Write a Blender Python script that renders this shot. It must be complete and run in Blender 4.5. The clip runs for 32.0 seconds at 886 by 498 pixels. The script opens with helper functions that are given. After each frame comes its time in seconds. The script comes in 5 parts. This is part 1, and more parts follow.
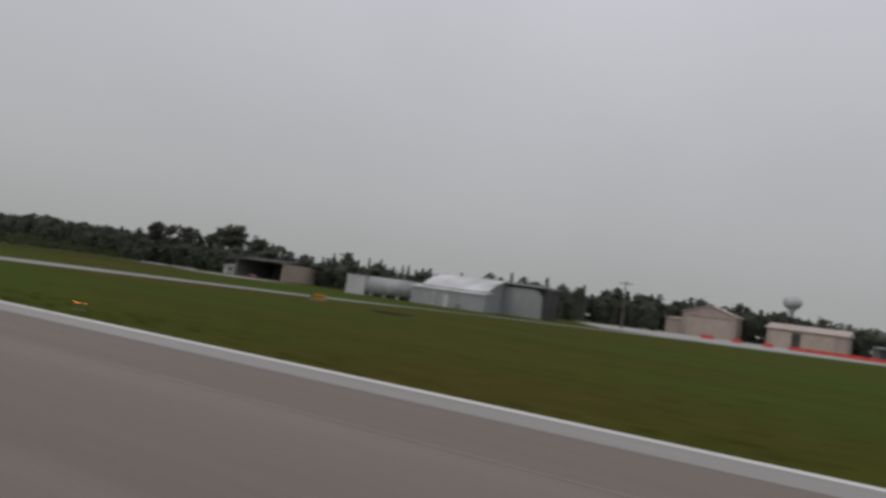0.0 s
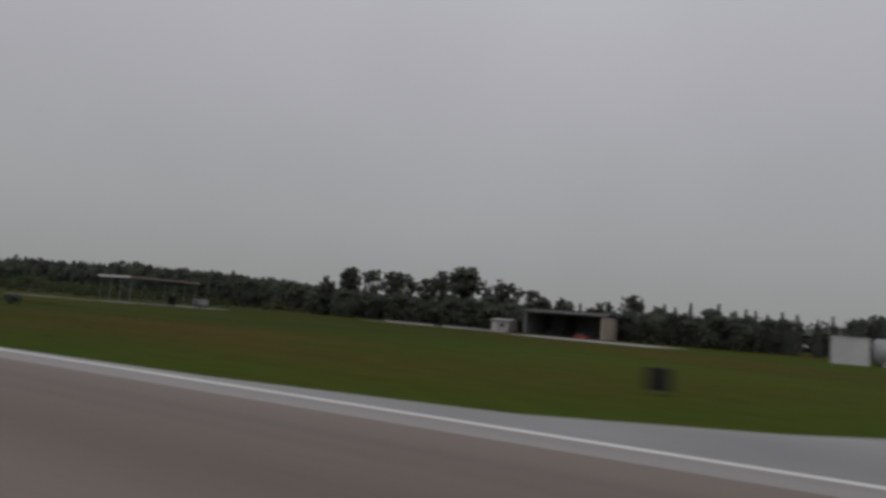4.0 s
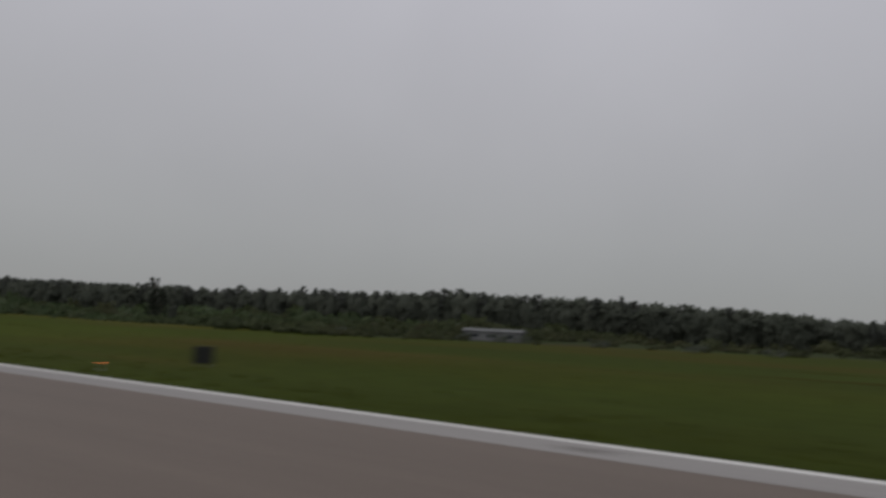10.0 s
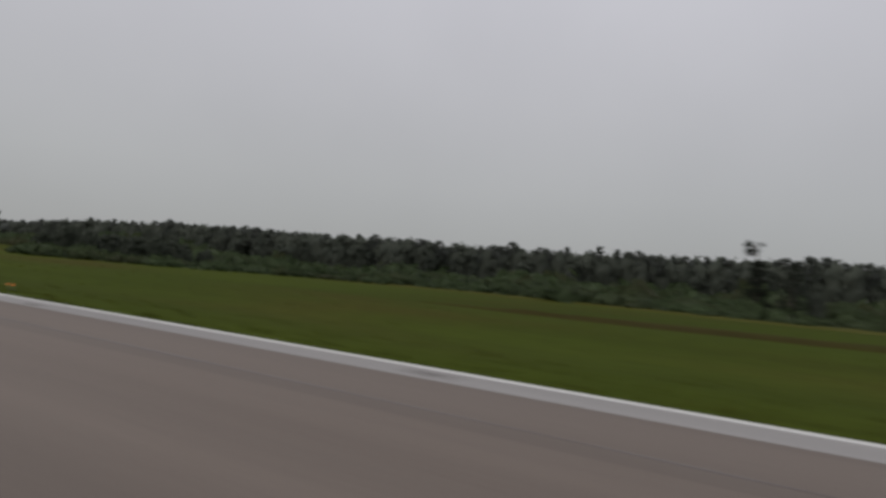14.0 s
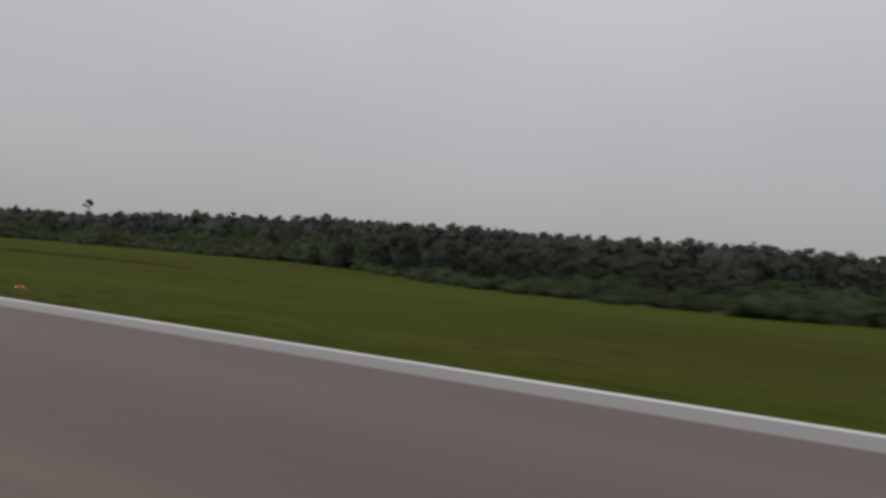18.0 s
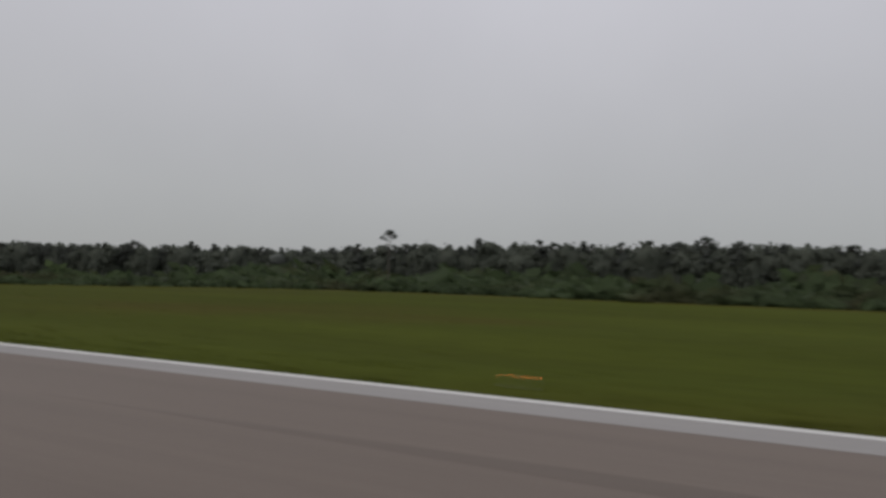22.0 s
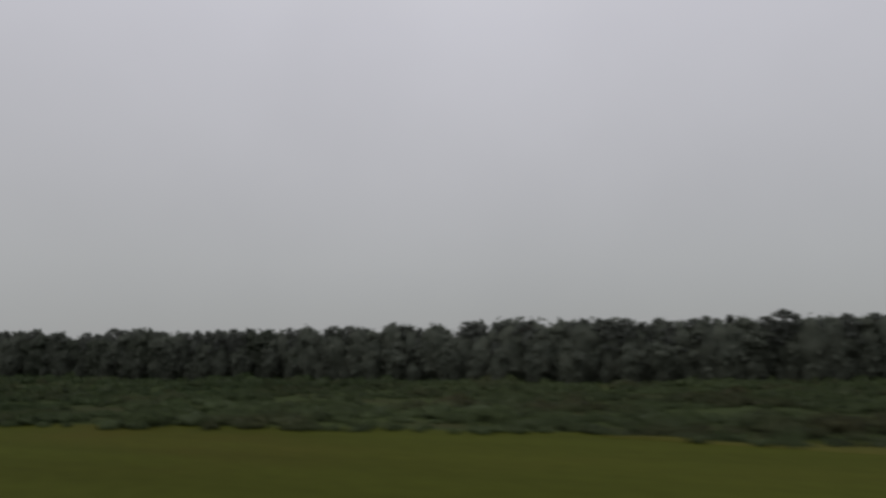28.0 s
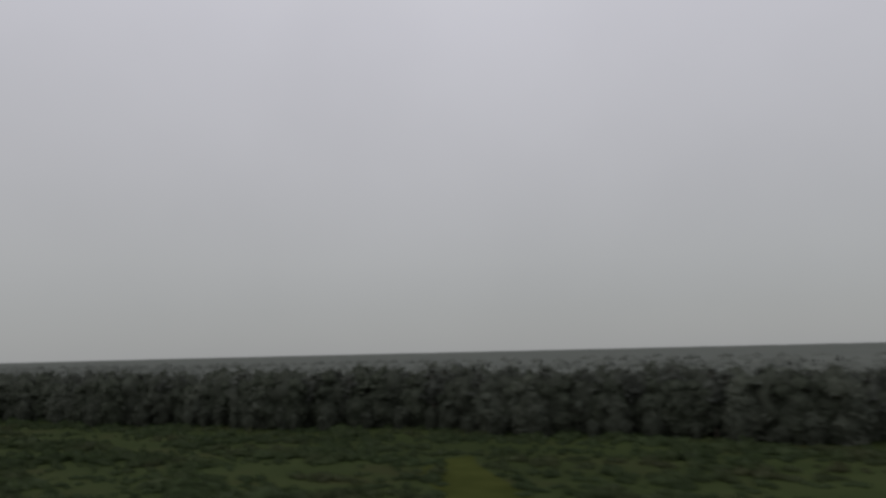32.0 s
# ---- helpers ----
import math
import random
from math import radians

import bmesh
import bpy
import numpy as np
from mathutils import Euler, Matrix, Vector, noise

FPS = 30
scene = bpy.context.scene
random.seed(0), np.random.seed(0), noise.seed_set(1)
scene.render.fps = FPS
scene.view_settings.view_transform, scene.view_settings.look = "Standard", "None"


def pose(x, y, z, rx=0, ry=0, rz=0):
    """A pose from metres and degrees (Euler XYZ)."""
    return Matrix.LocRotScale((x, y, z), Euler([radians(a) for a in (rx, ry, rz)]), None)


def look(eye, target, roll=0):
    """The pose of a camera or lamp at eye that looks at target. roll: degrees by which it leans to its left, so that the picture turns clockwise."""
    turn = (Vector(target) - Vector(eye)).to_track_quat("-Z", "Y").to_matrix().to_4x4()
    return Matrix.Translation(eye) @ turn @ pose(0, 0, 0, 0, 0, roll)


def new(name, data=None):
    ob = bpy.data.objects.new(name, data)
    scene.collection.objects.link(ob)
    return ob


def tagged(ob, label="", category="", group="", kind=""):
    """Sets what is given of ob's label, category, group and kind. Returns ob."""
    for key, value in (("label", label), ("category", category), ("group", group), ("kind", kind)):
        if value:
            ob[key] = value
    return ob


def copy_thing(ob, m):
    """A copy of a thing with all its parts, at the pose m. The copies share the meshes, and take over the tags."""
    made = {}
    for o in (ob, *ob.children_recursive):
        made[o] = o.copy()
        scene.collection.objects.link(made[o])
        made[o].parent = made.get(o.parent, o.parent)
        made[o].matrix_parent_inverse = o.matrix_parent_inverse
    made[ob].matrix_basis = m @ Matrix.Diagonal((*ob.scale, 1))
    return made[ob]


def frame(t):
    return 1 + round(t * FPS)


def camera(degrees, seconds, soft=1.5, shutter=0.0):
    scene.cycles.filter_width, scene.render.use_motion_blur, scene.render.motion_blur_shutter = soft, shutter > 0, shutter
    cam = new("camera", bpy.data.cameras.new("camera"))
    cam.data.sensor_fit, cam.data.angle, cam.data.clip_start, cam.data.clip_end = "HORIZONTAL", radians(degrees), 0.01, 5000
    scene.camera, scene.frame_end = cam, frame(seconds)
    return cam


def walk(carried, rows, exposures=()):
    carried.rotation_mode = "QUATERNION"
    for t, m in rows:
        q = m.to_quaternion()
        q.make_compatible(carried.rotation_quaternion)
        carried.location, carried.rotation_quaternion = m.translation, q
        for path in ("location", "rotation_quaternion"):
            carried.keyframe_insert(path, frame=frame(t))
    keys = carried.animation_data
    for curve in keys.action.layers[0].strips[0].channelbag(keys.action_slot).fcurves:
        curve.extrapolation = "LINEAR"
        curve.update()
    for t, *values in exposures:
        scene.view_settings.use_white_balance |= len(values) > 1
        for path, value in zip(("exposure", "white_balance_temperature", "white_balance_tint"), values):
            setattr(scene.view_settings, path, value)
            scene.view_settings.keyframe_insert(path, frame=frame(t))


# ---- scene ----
# ---------------------------------------------------------------- camera
# the runway runs along x and the view is out to +y; rows of seconds, x, height, pitch, roll, yaw
PATH = [
    (0, 0.30, 1.818, 3.92, -7.67, 27.66),
    (0.5, -9.10, 1.818, 3.70, -7.73, 28.37),
    (1, -18.69, 1.818, 4.08, -8.09, 27.81),
    (1.5, -28.47, 1.818, 4.29, -7.61, 27.92),
    (2, -38.43, 1.818, 4.73, -7.26, 27.94),
    (2.5, -48.57, 1.818, 5.13, -7.80, 28.32),
    (3, -58.90, 1.818, 4.87, -7.74, 28.06),
    (3.5, -69.41, 1.818, 5.23, -6.46, 27.36),
    (5.5, -113.27, 1.818, 6.46, -1.09, 26.45),
    (5.8, -120.07, 1.818, 6.18, -1.78, 26.41),
    (6, -124.68, 1.818, 6.27, -1.63, 26.39),
    (6.5, -136.27, 1.818, 5.32, -2.82, 26.05),
    (7, -148.04, 1.818, 6.92, -2.33, 28.35),
    (7.5, -159.98, 1.818, 6.73, -2.39, 30.12),
    (8, -172.10, 1.818, 6.57, -2.42, 30.32),
    (8.5, -184.39, 1.818, 6.28, -2.66, 29.82),
    (9, -196.86, 1.818, 5.33, -2.17, 30.63),
    (9.5, -209.49, 1.818, 7.86, -2.05, 31.65),
    (10, -222.30, 1.818, 6.55, -2.69, 31.59),
    (10.5, -235.28, 1.818, 4.96, -3.65, 31.62),
    (11, -248.43, 1.818, 2.15, -4.86, 30.67),
    (11.5, -261.75, 1.818, 2.20, -3.70, 31.62),
    (12, -275.24, 1.818, 0.55, -4.56, 31.76),
    (12.5, -288.90, 1.818, 2.17, -3.92, 32.47),
    (13, -302.72, 1.818, 1.92, -3.94, 32.31),
    (13.5, -316.71, 1.818, 1.76, -4.27, 33.38),
    (14, -330.86, 1.818, 2.43, -4.65, 33.71),
    (14.5, -345.17, 1.818, 3.03, -4.17, 35.47),
    (16.5, -404.05, 1.818, 0.98, -5.47, 31.88),
    (17, -419.18, 1.818, 1.87, -4.57, 31.77),
    (17.5, -434.46, 1.818, 1.77, -4.95, 30.25),
    (18, -449.90, 1.818, 1.77, -4.46, 28.88),
    (18.5, -465.49, 1.818, 1.65, -4.58, 28.19),
    (19, -481.24, 1.818, 2.34, -4.12, 28.66),
    (19.5, -497.15, 1.818, 1.61, -4.38, 28.14),
    (20, -513.21, 1.818, 2.03, -4.38, 27.80),
    (20.5, -529.42, 1.818, 3.03, -3.50, 27.71),
    (21, -545.79, 1.818, 2.79, -3.59, 27.37),
    (21.5, -562.31, 1.818, 1.88, -2.93, 27.00),
    (22, -578.98, 1.818, 3.57, -2.11, 25.88),
    (22.5, -595.80, 1.960, 3.79, -1.64, 25.22),
    (23, -612.77, 2.138, 3.37, -0.93, 25.87),
    (23.5, -629.89, 2.288, 3.18, -1.64, 25.62),
    (24, -647.15, 2.420, 3.67, -1.59, 25.25),
    (24.5, -664.56, 2.499, 5.20, -1.95, 25.25),
    (25, -682.12, 2.600, 6.36, -1.50, 24.31),
    (25.5, -699.82, 2.737, 7.51, -0.88, 24.27),
    (26, -717.67, 3.058, 8.52, -0.58, 23.69),
    (26.5, -735.66, 3.677, 8.72, -0.36, 23.52),
    (28.5, -809.04, 7.044, 8.97, 0.43, 20.65),
    (29, -827.73, 8.197, 9.45, 0.61, 21.36),
    (29.5, -846.56, 9.491, 9.12, 0.70, 21.48),
    (30, -865.53, 10.952, 9.11, 0.84, 22.25),
    (30.5, -884.63, 12.688, 8.58, 0.85, 23.13),
    (31, -903.87, 14.485, 8.51, 1.12, 23.69),
    (31.5, -923.25, 16.211, 8.71, 1.27, 22.87),
    (32, -942.76, 17.734, 8.61, 1.33, 21.89),
]
cam = camera(66.0, 32.0, soft=3.2, shutter=0.9)
walk(cam, [(t, pose(x, 0.0, z, 90 + pitch, roll, yaw)) for t, x, z, pitch, roll, yaw in PATH],
     exposures=[(0.0, 0.08), (2.0, 0.03), (3.0, -0.11), (3.5, -0.24), (5.5, -0.26), (6.5, -0.24), (7.0, -0.20), (10.0, -0.18), (11.0, -0.17), (12.0, 0.12), (14.0, 0.10), (23.0, 0.10), (29.0, 0.02), (32.0, 0.02)])

# ---------------------------------------------------------------- sky and light
def build_world():
    world = bpy.data.worlds.new("overcast_sky")
    scene.world = world
    world.use_nodes = True
    nt = world.node_tree
    nt.nodes.clear()
    out = nt.nodes.new("ShaderNodeOutputWorld")
    bg = nt.nodes.new("ShaderNodeBackground")
    sky = nt.nodes.new("ShaderNodeTexSky")
    sky.sky_type, sky.sun_disc = "NISHITA", False
    sky.sun_elevation, sky.sun_rotation = radians(43), radians(205)
    dim = nt.nodes.new("ShaderNodeMix")
    dim.data_type, dim.blend_type = "RGBA", "MULTIPLY"
    dim.inputs["Factor"].default_value = 1.0
    dim.inputs[7].default_value = (0.06, 0.06, 0.06, 1)
    tc = nt.nodes.new("ShaderNodeTexCoord")
    sep = nt.nodes.new("ShaderNodeSeparateXYZ")
    ramp = nt.nodes.new("ShaderNodeValToRGB")
    els = ramp.color_ramp.elements
    els[0].position, els[0].color = 0.0, (0.322, 0.328, 0.330, 1)
    els[1].position, els[1].color = 1.0, (0.88, 0.88, 0.92, 1)
    for pos, col in ((0.06, (0.352, 0.357, 0.360, 1)), (0.13, (0.400, 0.404, 0.410, 1)), (0.25, (0.460, 0.460, 0.482, 1)), (0.45, (0.555, 0.552, 0.598, 1))):
        e = els.new(pos)
        e.color = col
    noise_tex = nt.nodes.new("ShaderNodeTexNoise")
    noise_tex.inputs["Scale"].default_value = 2.2
    noise_tex.inputs["Detail"].default_value = 5
    rng = nt.nodes.new("ShaderNodeMapRange")
    rng.inputs["To Min"].default_value, rng.inputs["To Max"].default_value = 0.90, 1.10
    cloud = nt.nodes.new("ShaderNodeMix")
    cloud.data_type, cloud.blend_type = "RGBA", "MULTIPLY"
    cloud.inputs["Factor"].default_value = 1.0
    mix = nt.nodes.new("ShaderNodeMix")
    mix.data_type = "RGBA"
    mix.inputs["Factor"].default_value = 0.94
    ln = nt.links.new
    ln(sky.outputs[0], dim.inputs[6])
    ln(tc.outputs["Generated"], sep.inputs[0])
    ln(sep.outputs["Z"], ramp.inputs["Fac"])
    ln(tc.outputs["Generated"], noise_tex.inputs["Vector"])
    ln(noise_tex.outputs[0], rng.inputs["Value"])
    ln(ramp.outputs["Color"], cloud.inputs[6])
    ln(rng.outputs[0], cloud.inputs[7])
    ln(dim.outputs[2], mix.inputs[6])
    ln(cloud.outputs[2], mix.inputs[7])
    ln(mix.outputs[2], bg.inputs["Color"])
    bg.inputs["Strength"].default_value = 1.0
    ln(bg.outputs[0], out.inputs["Surface"])


build_world()
sun = new("sun", bpy.data.lights.new("sun", "SUN"))
sun.data.energy, sun.data.angle, sun.data.color = 0.6, radians(70), (1.0, 0.97, 0.93)
sun.matrix_world = look((0, 0, 300), (60, 130, 167))


# ---------------------------------------------------------------- materials
def material(name, colors, scale=1.0, stretch=(1, 1, 1), rough=0.8, bump=0.0, fine=None, metal=0.0, island=0.0,
             per_object=0.0, spec=0.3, low=0.3, high=0.7, large=None, swath=None, thin=0.0, along_x=None, vary=0.45, stain=0.35):
    """Noise between two or three colours at two scales, with fine relief; metres."""
    mat = bpy.data.materials.new(name)
    mat.use_nodes = True
    nt = mat.node_tree
    ln = nt.links.new
    bsdf = nt.nodes["Principled BSDF"]
    bsdf.inputs["Roughness"].default_value = rough
    bsdf.inputs["Metallic"].default_value = metal
    bsdf.inputs["Specular IOR Level"].default_value = spec
    tc = nt.nodes.new("ShaderNodeTexCoord")
    mp = nt.nodes.new("ShaderNodeMapping")
    mp.inputs["Scale"].default_value = stretch
    ln(tc.outputs["Object"], mp.inputs["Vector"])
    n1 = nt.nodes.new("ShaderNodeTexNoise")
    n1.inputs["Scale"].default_value, n1.inputs["Detail"].default_value = scale, 4
    ln(mp.outputs[0], n1.inputs["Vector"])
    ramp = nt.nodes.new("ShaderNodeValToRGB")
    els = ramp.color_ramp.elements
    els[0].position, els[0].color = low, (*colors[0], 1)
    els[1].position, els[1].color = high, (*colors[-1], 1)
    for k, c in enumerate(colors[1:-1]):
        els.new(low + (high - low) * (k + 1) / (len(colors) - 1)).color = (*c, 1)
    ln(n1.outputs[0], ramp.inputs["Fac"])
    last = ramp.outputs["Color"]
    if along_x:
        # the colour shifts along x: x where it starts, x where it is full, colour, share
        sx = nt.nodes.new("ShaderNodeSeparateXYZ")
        ln(tc.outputs["Object"], sx.inputs[0])
        for x0, x1, col, share in along_x:
            rg = nt.nodes.new("ShaderNodeMapRange")
            rg.inputs["From Min"].default_value, rg.inputs["From Max"].default_value = x0, x1
            rg.inputs["To Min"].default_value, rg.inputs["To Max"].default_value = 0.0, share
            ln(sx.outputs["X"], rg.inputs["Value"])
            part_way = nt.nodes.new("ShaderNodeMath")
            part_way.operation, part_way.use_clamp = "MULTIPLY", True
            ln(rg.outputs[0], part_way.inputs[0])
            uneven = nt.nodes.new("ShaderNodeMapRange")
            uneven.inputs["From Min"].default_value, uneven.inputs["From Max"].default_value = 0.35, 0.65
            uneven.inputs["To Min"].default_value, uneven.inputs["To Max"].default_value = 0.4, 1.5
            ln(n1.outputs[0], uneven.inputs["Value"])
            ln(uneven.outputs[0], part_way.inputs[1])
            mx = nt.nodes.new("ShaderNodeMix")
            mx.data_type = "RGBA"
            ln(part_way.outputs[0], mx.inputs["Factor"])
            ln(last, mx.inputs[6])
            mx.inputs[7].default_value = (*col, 1)
            last = mx.outputs[2]

    def times(sock, lo, hi):
        nonlocal last
        rg = nt.nodes.new("ShaderNodeMapRange")
        rg.inputs["To Min"].default_value, rg.inputs["To Max"].default_value = lo, hi
        ln(sock, rg.inputs["Value"])
        mx = nt.nodes.new("ShaderNodeMix")
        mx.data_type, mx.blend_type = "RGBA", "MULTIPLY"
        mx.inputs["Factor"].default_value = 1.0
        ln(last, mx.inputs[6])
        ln(rg.outputs[0], mx.inputs[7])
        last = mx.outputs[2]

    n2 = nt.nodes.new("ShaderNodeTexNoise")
    n2.inputs["Scale"].default_value, n2.inputs["Detail"].default_value = fine or scale * 9, 5
    ln(tc.outputs["Object"], n2.inputs["Vector"])
    times(n2.outputs[0], 0.72, 1.28)
    if large:
        n3 = nt.nodes.new("ShaderNodeTexNoise")
        n3.inputs["Scale"].default_value, n3.inputs["Detail"].default_value = large, 2
        ln(mp.outputs[0], n3.inputs["Vector"])
        times(n3.outputs[0], 1 - stain, 1 + stain)
    if swath:
        mp2 = nt.nodes.new("ShaderNodeMapping")
        mp2.inputs["Scale"].default_value = swath
        ln(tc.outputs["Object"], mp2.inputs["Vector"])
        n4 = nt.nodes.new("ShaderNodeTexNoise")
        n4.inputs["Scale"].default_value, n4.inputs["Detail"].default_value = 1.0, 3
        ln(mp2.outputs[0], n4.inputs["Vector"])
        times(n4.outputs[0], 1 - vary, 1 + vary)
    if island:
        geo = nt.nodes.new("ShaderNodeNewGeometry")
        times(geo.outputs["Random Per Island"], 1 - island, 1 + island)
    if per_object:
        info = nt.nodes.new("ShaderNodeObjectInfo")
        times(info.outputs["Random"], 1 - per_object, 1 + per_object)
    ln(last, bsdf.inputs["Base Color"])
    if bump:
        bm = nt.nodes.new("ShaderNodeBump")
        bm.inputs["Strength"].default_value = bump
        bm.inputs["Distance"].default_value = 0.05
        ln(n2.outputs[0], bm.inputs["Height"])
        ln(bm.outputs[0], bsdf.inputs["Normal"])
    if thin:
        leaf = nt.nodes.new("ShaderNodeBsdfTranslucent")
        ln(last, leaf.inputs["Color"])
        both = nt.nodes.new("ShaderNodeMixShader")
        both.inputs[0].default_value = thin
        ln(bsdf.outputs[0], both.inputs[1])
        ln(leaf.outputs[0], both.inputs[2])
        ln(both.outputs[0], nt.nodes["Material Output"].inputs["Surface"])
    return mat


M = {}
# second shift: grass coloured darker from x -90, standing in for lower exposure
M["grass"] = material("mown_wet_grass", [(0.066, 0.044, 0.012), (0.050, 0.050, 0.008), (0.038, 0.058, 0.007)], 0.036, (0.6, 1, 1), 0.95, 0.5, 0.9, large=0.013, stain=0.22, spec=0.02, low=0.36, high=0.62, swath=(0.030, 0.16, 1), vary=0.28, along_x=[(-112, -70, (0.046, 0.066, 0.009), 0.5), (-90, -125, (0.034, 0.045, 0.008), 0.75), (-255, -300, (0.046, 0.062, 0.006), 0.55), (-370, -440, (0.060, 0.068, 0.009), 0.35), (-550, -650, (0.042, 0.042, 0.009), 0.42)])
M["tuft"] = material("grass_tuft", [(0.044, 0.056, 0.008), (0.056, 0.054, 0.010)], 0.2, rough=0.9, island=0.25, spec=0.03, thin=0.4)
# asphalt coloured darker from x -95 to -250 for the exposure drop there
M["asphalt"] = material("damp_grooved_asphalt", [(0.116, 0.090, 0.073), (0.155, 0.124, 0.102)], 0.25, (0.05, 1.0, 1), 0.65, 0.25, 14.0, large=0.06, stain=0.2, spec=0.22, swath=(0.012, 0.55, 1), vary=0.36, along_x=[(-118, -60, (0.185, 0.157, 0.138), 0.5), (-95, -125, (0.110, 0.086, 0.070), 0.5), (-250, -280, (0.136, 0.108, 0.089), 0.5)])
M["band"] = material("pale_shoulder_concrete", [(0.215, 0.202, 0.192), (0.275, 0.260, 0.248)], 0.5, (0.1, 1, 1), 0.6, 0.2, 9.0, spec=0.25, swath=(0.05, 0.9, 1), vary=0.15)
M["line"] = material("white_runway_paint", [(0.50, 0.49, 0.47), (0.62, 0.61, 0.59)], 0.8, (0.2, 1, 1), 0.6, 0.15, 12.0)
M["mark"] = material("worn_white_marking_paint", [(0.43, 0.41, 0.385), (0.62, 0.60, 0.57)], 0.5, (0.15, 1.6, 1), 0.6, 0.15, 12.0, spec=0.2)
M["patch"] = material("pale_pavement_patch", [(0.20, 0.178, 0.165), (0.27, 0.25, 0.24)], 0.5, (0.2, 1.6, 1), 0.6, 0.15, 12.0)
M["seam"] = material("dark_tar_seam", [(0.085, 0.070, 0.064), (0.125, 0.105, 0.098)], 0.5, (0.15, 1, 1), 0.5, 0.1, 6.0)
M["lane"] = material("dark_resealed_asphalt", [(0.108, 0.085, 0.070), (0.140, 0.112, 0.092)], 0.25, (0.08, 1.0, 1), 0.65, 0.25, 14.0, spec=0.22)
M["straw"] = material("pale_yellow_rank_grass", [(0.056, 0.056, 0.013), (0.074, 0.072, 0.020)], 0.3, (0.15, 1.2, 1), 1.0, 0.4, 1.5, spec=0.02)
M["taxi"] = material("wet_grey_taxiway_asphalt", [(0.170, 0.169, 0.164), (0.232, 0.229, 0.223)], 0.2, (1, 1, 1), 0.55, 0.2, 10.0, large=0.05, spec=0.3, swath=(0.04, 0.3, 1))
M["scrub_floor"] = material("rough_scrub_ground", [(0.034, 0.031, 0.014), (0.028, 0.036, 0.014), (0.032, 0.044, 0.016)], 0.10, (0.6, 1, 1), 0.95, 0.7, 0.9, large=0.03, spec=0.03, low=0.32, high=0.64, along_x=[(-770, -830, (0.042, 0.054, 0.018), 0.6), (-830, -865, (0.026, 0.036, 0.012), 0.75)])
M["meadow"] = material("pale_meadow_grass", [(0.034, 0.041, 0.012), (0.046, 0.053, 0.016)], 0.2, rough=0.95, bump=0.4, fine=2.0, spec=0.0, large=0.05)
M["dirt"] = material("bare_brown_mud", [(0.020, 0.015, 0.011), (0.048, 0.026, 0.019), (0.032, 0.024, 0.014), (0.052, 0.036, 0.028)], 0.5, (0.2, 1.6, 1), 1.0, 0.3, 4.0, spec=0.05)
M["soil"] = material("black_waterlogged_soil", [(0.018, 0.018, 0.014), (0.036, 0.034, 0.022)], 0.6, (0.4, 1.4, 1), 1.0, 0.2, 5.0, spec=0.0)
M["water"] = material("shallow_puddle_water", [(0.045, 0.042, 0.036), (0.062, 0.058, 0.050)], 0.6, (0.5, 1, 1), 0.3, 0.05, 3.0, spec=0.35)
M["stain"] = material("dark_rubber_smear", [(0.11, 0.10, 0.092), (0.20, 0.187, 0.175)], 1.2, (0.4, 1.4, 1), 0.7, 0.1, 9.0, spec=0.2)
M["sedge"] = material("dark_rank_grass", [(0.032, 0.027, 0.010), (0.042, 0.036, 0.011), (0.036, 0.040, 0.010)], 0.3, (0.15, 1.5, 1), 1.0, 0.4, 1.5, spec=0.02)
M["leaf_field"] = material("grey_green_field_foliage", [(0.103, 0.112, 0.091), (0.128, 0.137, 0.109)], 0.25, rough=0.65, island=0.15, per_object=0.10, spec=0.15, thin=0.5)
M["gravel"] = material("pale_gravel", [(0.20, 0.197, 0.186), (0.29, 0.284, 0.27)], 0.6, rough=0.85, bump=0.3, fine=8.0)
M["concrete"] = material("weathered_concrete", [(0.24, 0.235, 0.225), (0.34, 0.332, 0.32)], 0.5, rough=0.8, bump=0.2, fine=8.0)
# leaf, leaf_pine, leaf_wood and leaf_field are coloured paler in place of haze
M["leaf"] = material("hazed_wet_foliage", [(0.091, 0.103, 0.081), (0.117, 0.128, 0.098)], 0.25, rough=0.65, island=0.15, per_object=0.10, spec=0.15, thin=0.5)
M["leaf_pine"] = material("hazed_pine_needles", [(0.093, 0.102, 0.089), (0.117, 0.125, 0.106)], 0.25, rough=0.65, island=0.15, per_object=0.10, spec=0.15, thin=0.5)
# coloured darker for the thinner haze over these nearer trees
M["leaf_dark"] = material("near_black_green_foliage", [(0.020, 0.024, 0.016), (0.030, 0.036, 0.023)], 0.25, rough=0.65, island=0.2, spec=0.15, thin=0.4)
M["leaf_mid"] = material("deep_green_foliage", [(0.054, 0.063, 0.046), (0.070, 0.081, 0.057)], 0.25, rough=0.65, island=0.15, per_object=0.10, spec=0.15, thin=0.45)
M["leaf_wood"] = material("hazed_wood_foliage", [(0.091, 0.103, 0.081), (0.117, 0.128, 0.098)], 0.25, rough=0.65, island=0.15, spec=0.15, thin=0.5, along_x=[(-870, -940, (0.062, 0.070, 0.053), 0.75)])
M["scrub"] = material("green_scrub_leaves", [(0.062, 0.058, 0.030), (0.056, 0.074, 0.034), (0.080, 0.104, 0.044)], 0.06, rough=0.65, island=0.22, spec=0.08, thin=0.5, large=0.025, along_x=[(-760, -690, (0.064, 0.092, 0.044), 0.45), (-350, -270, (0.062, 0.060, 0.030), 0.6), (-770, -830, (0.076, 0.096, 0.044), 0.5), (-830, -865, (0.045, 0.064, 0.028), 0.75)])
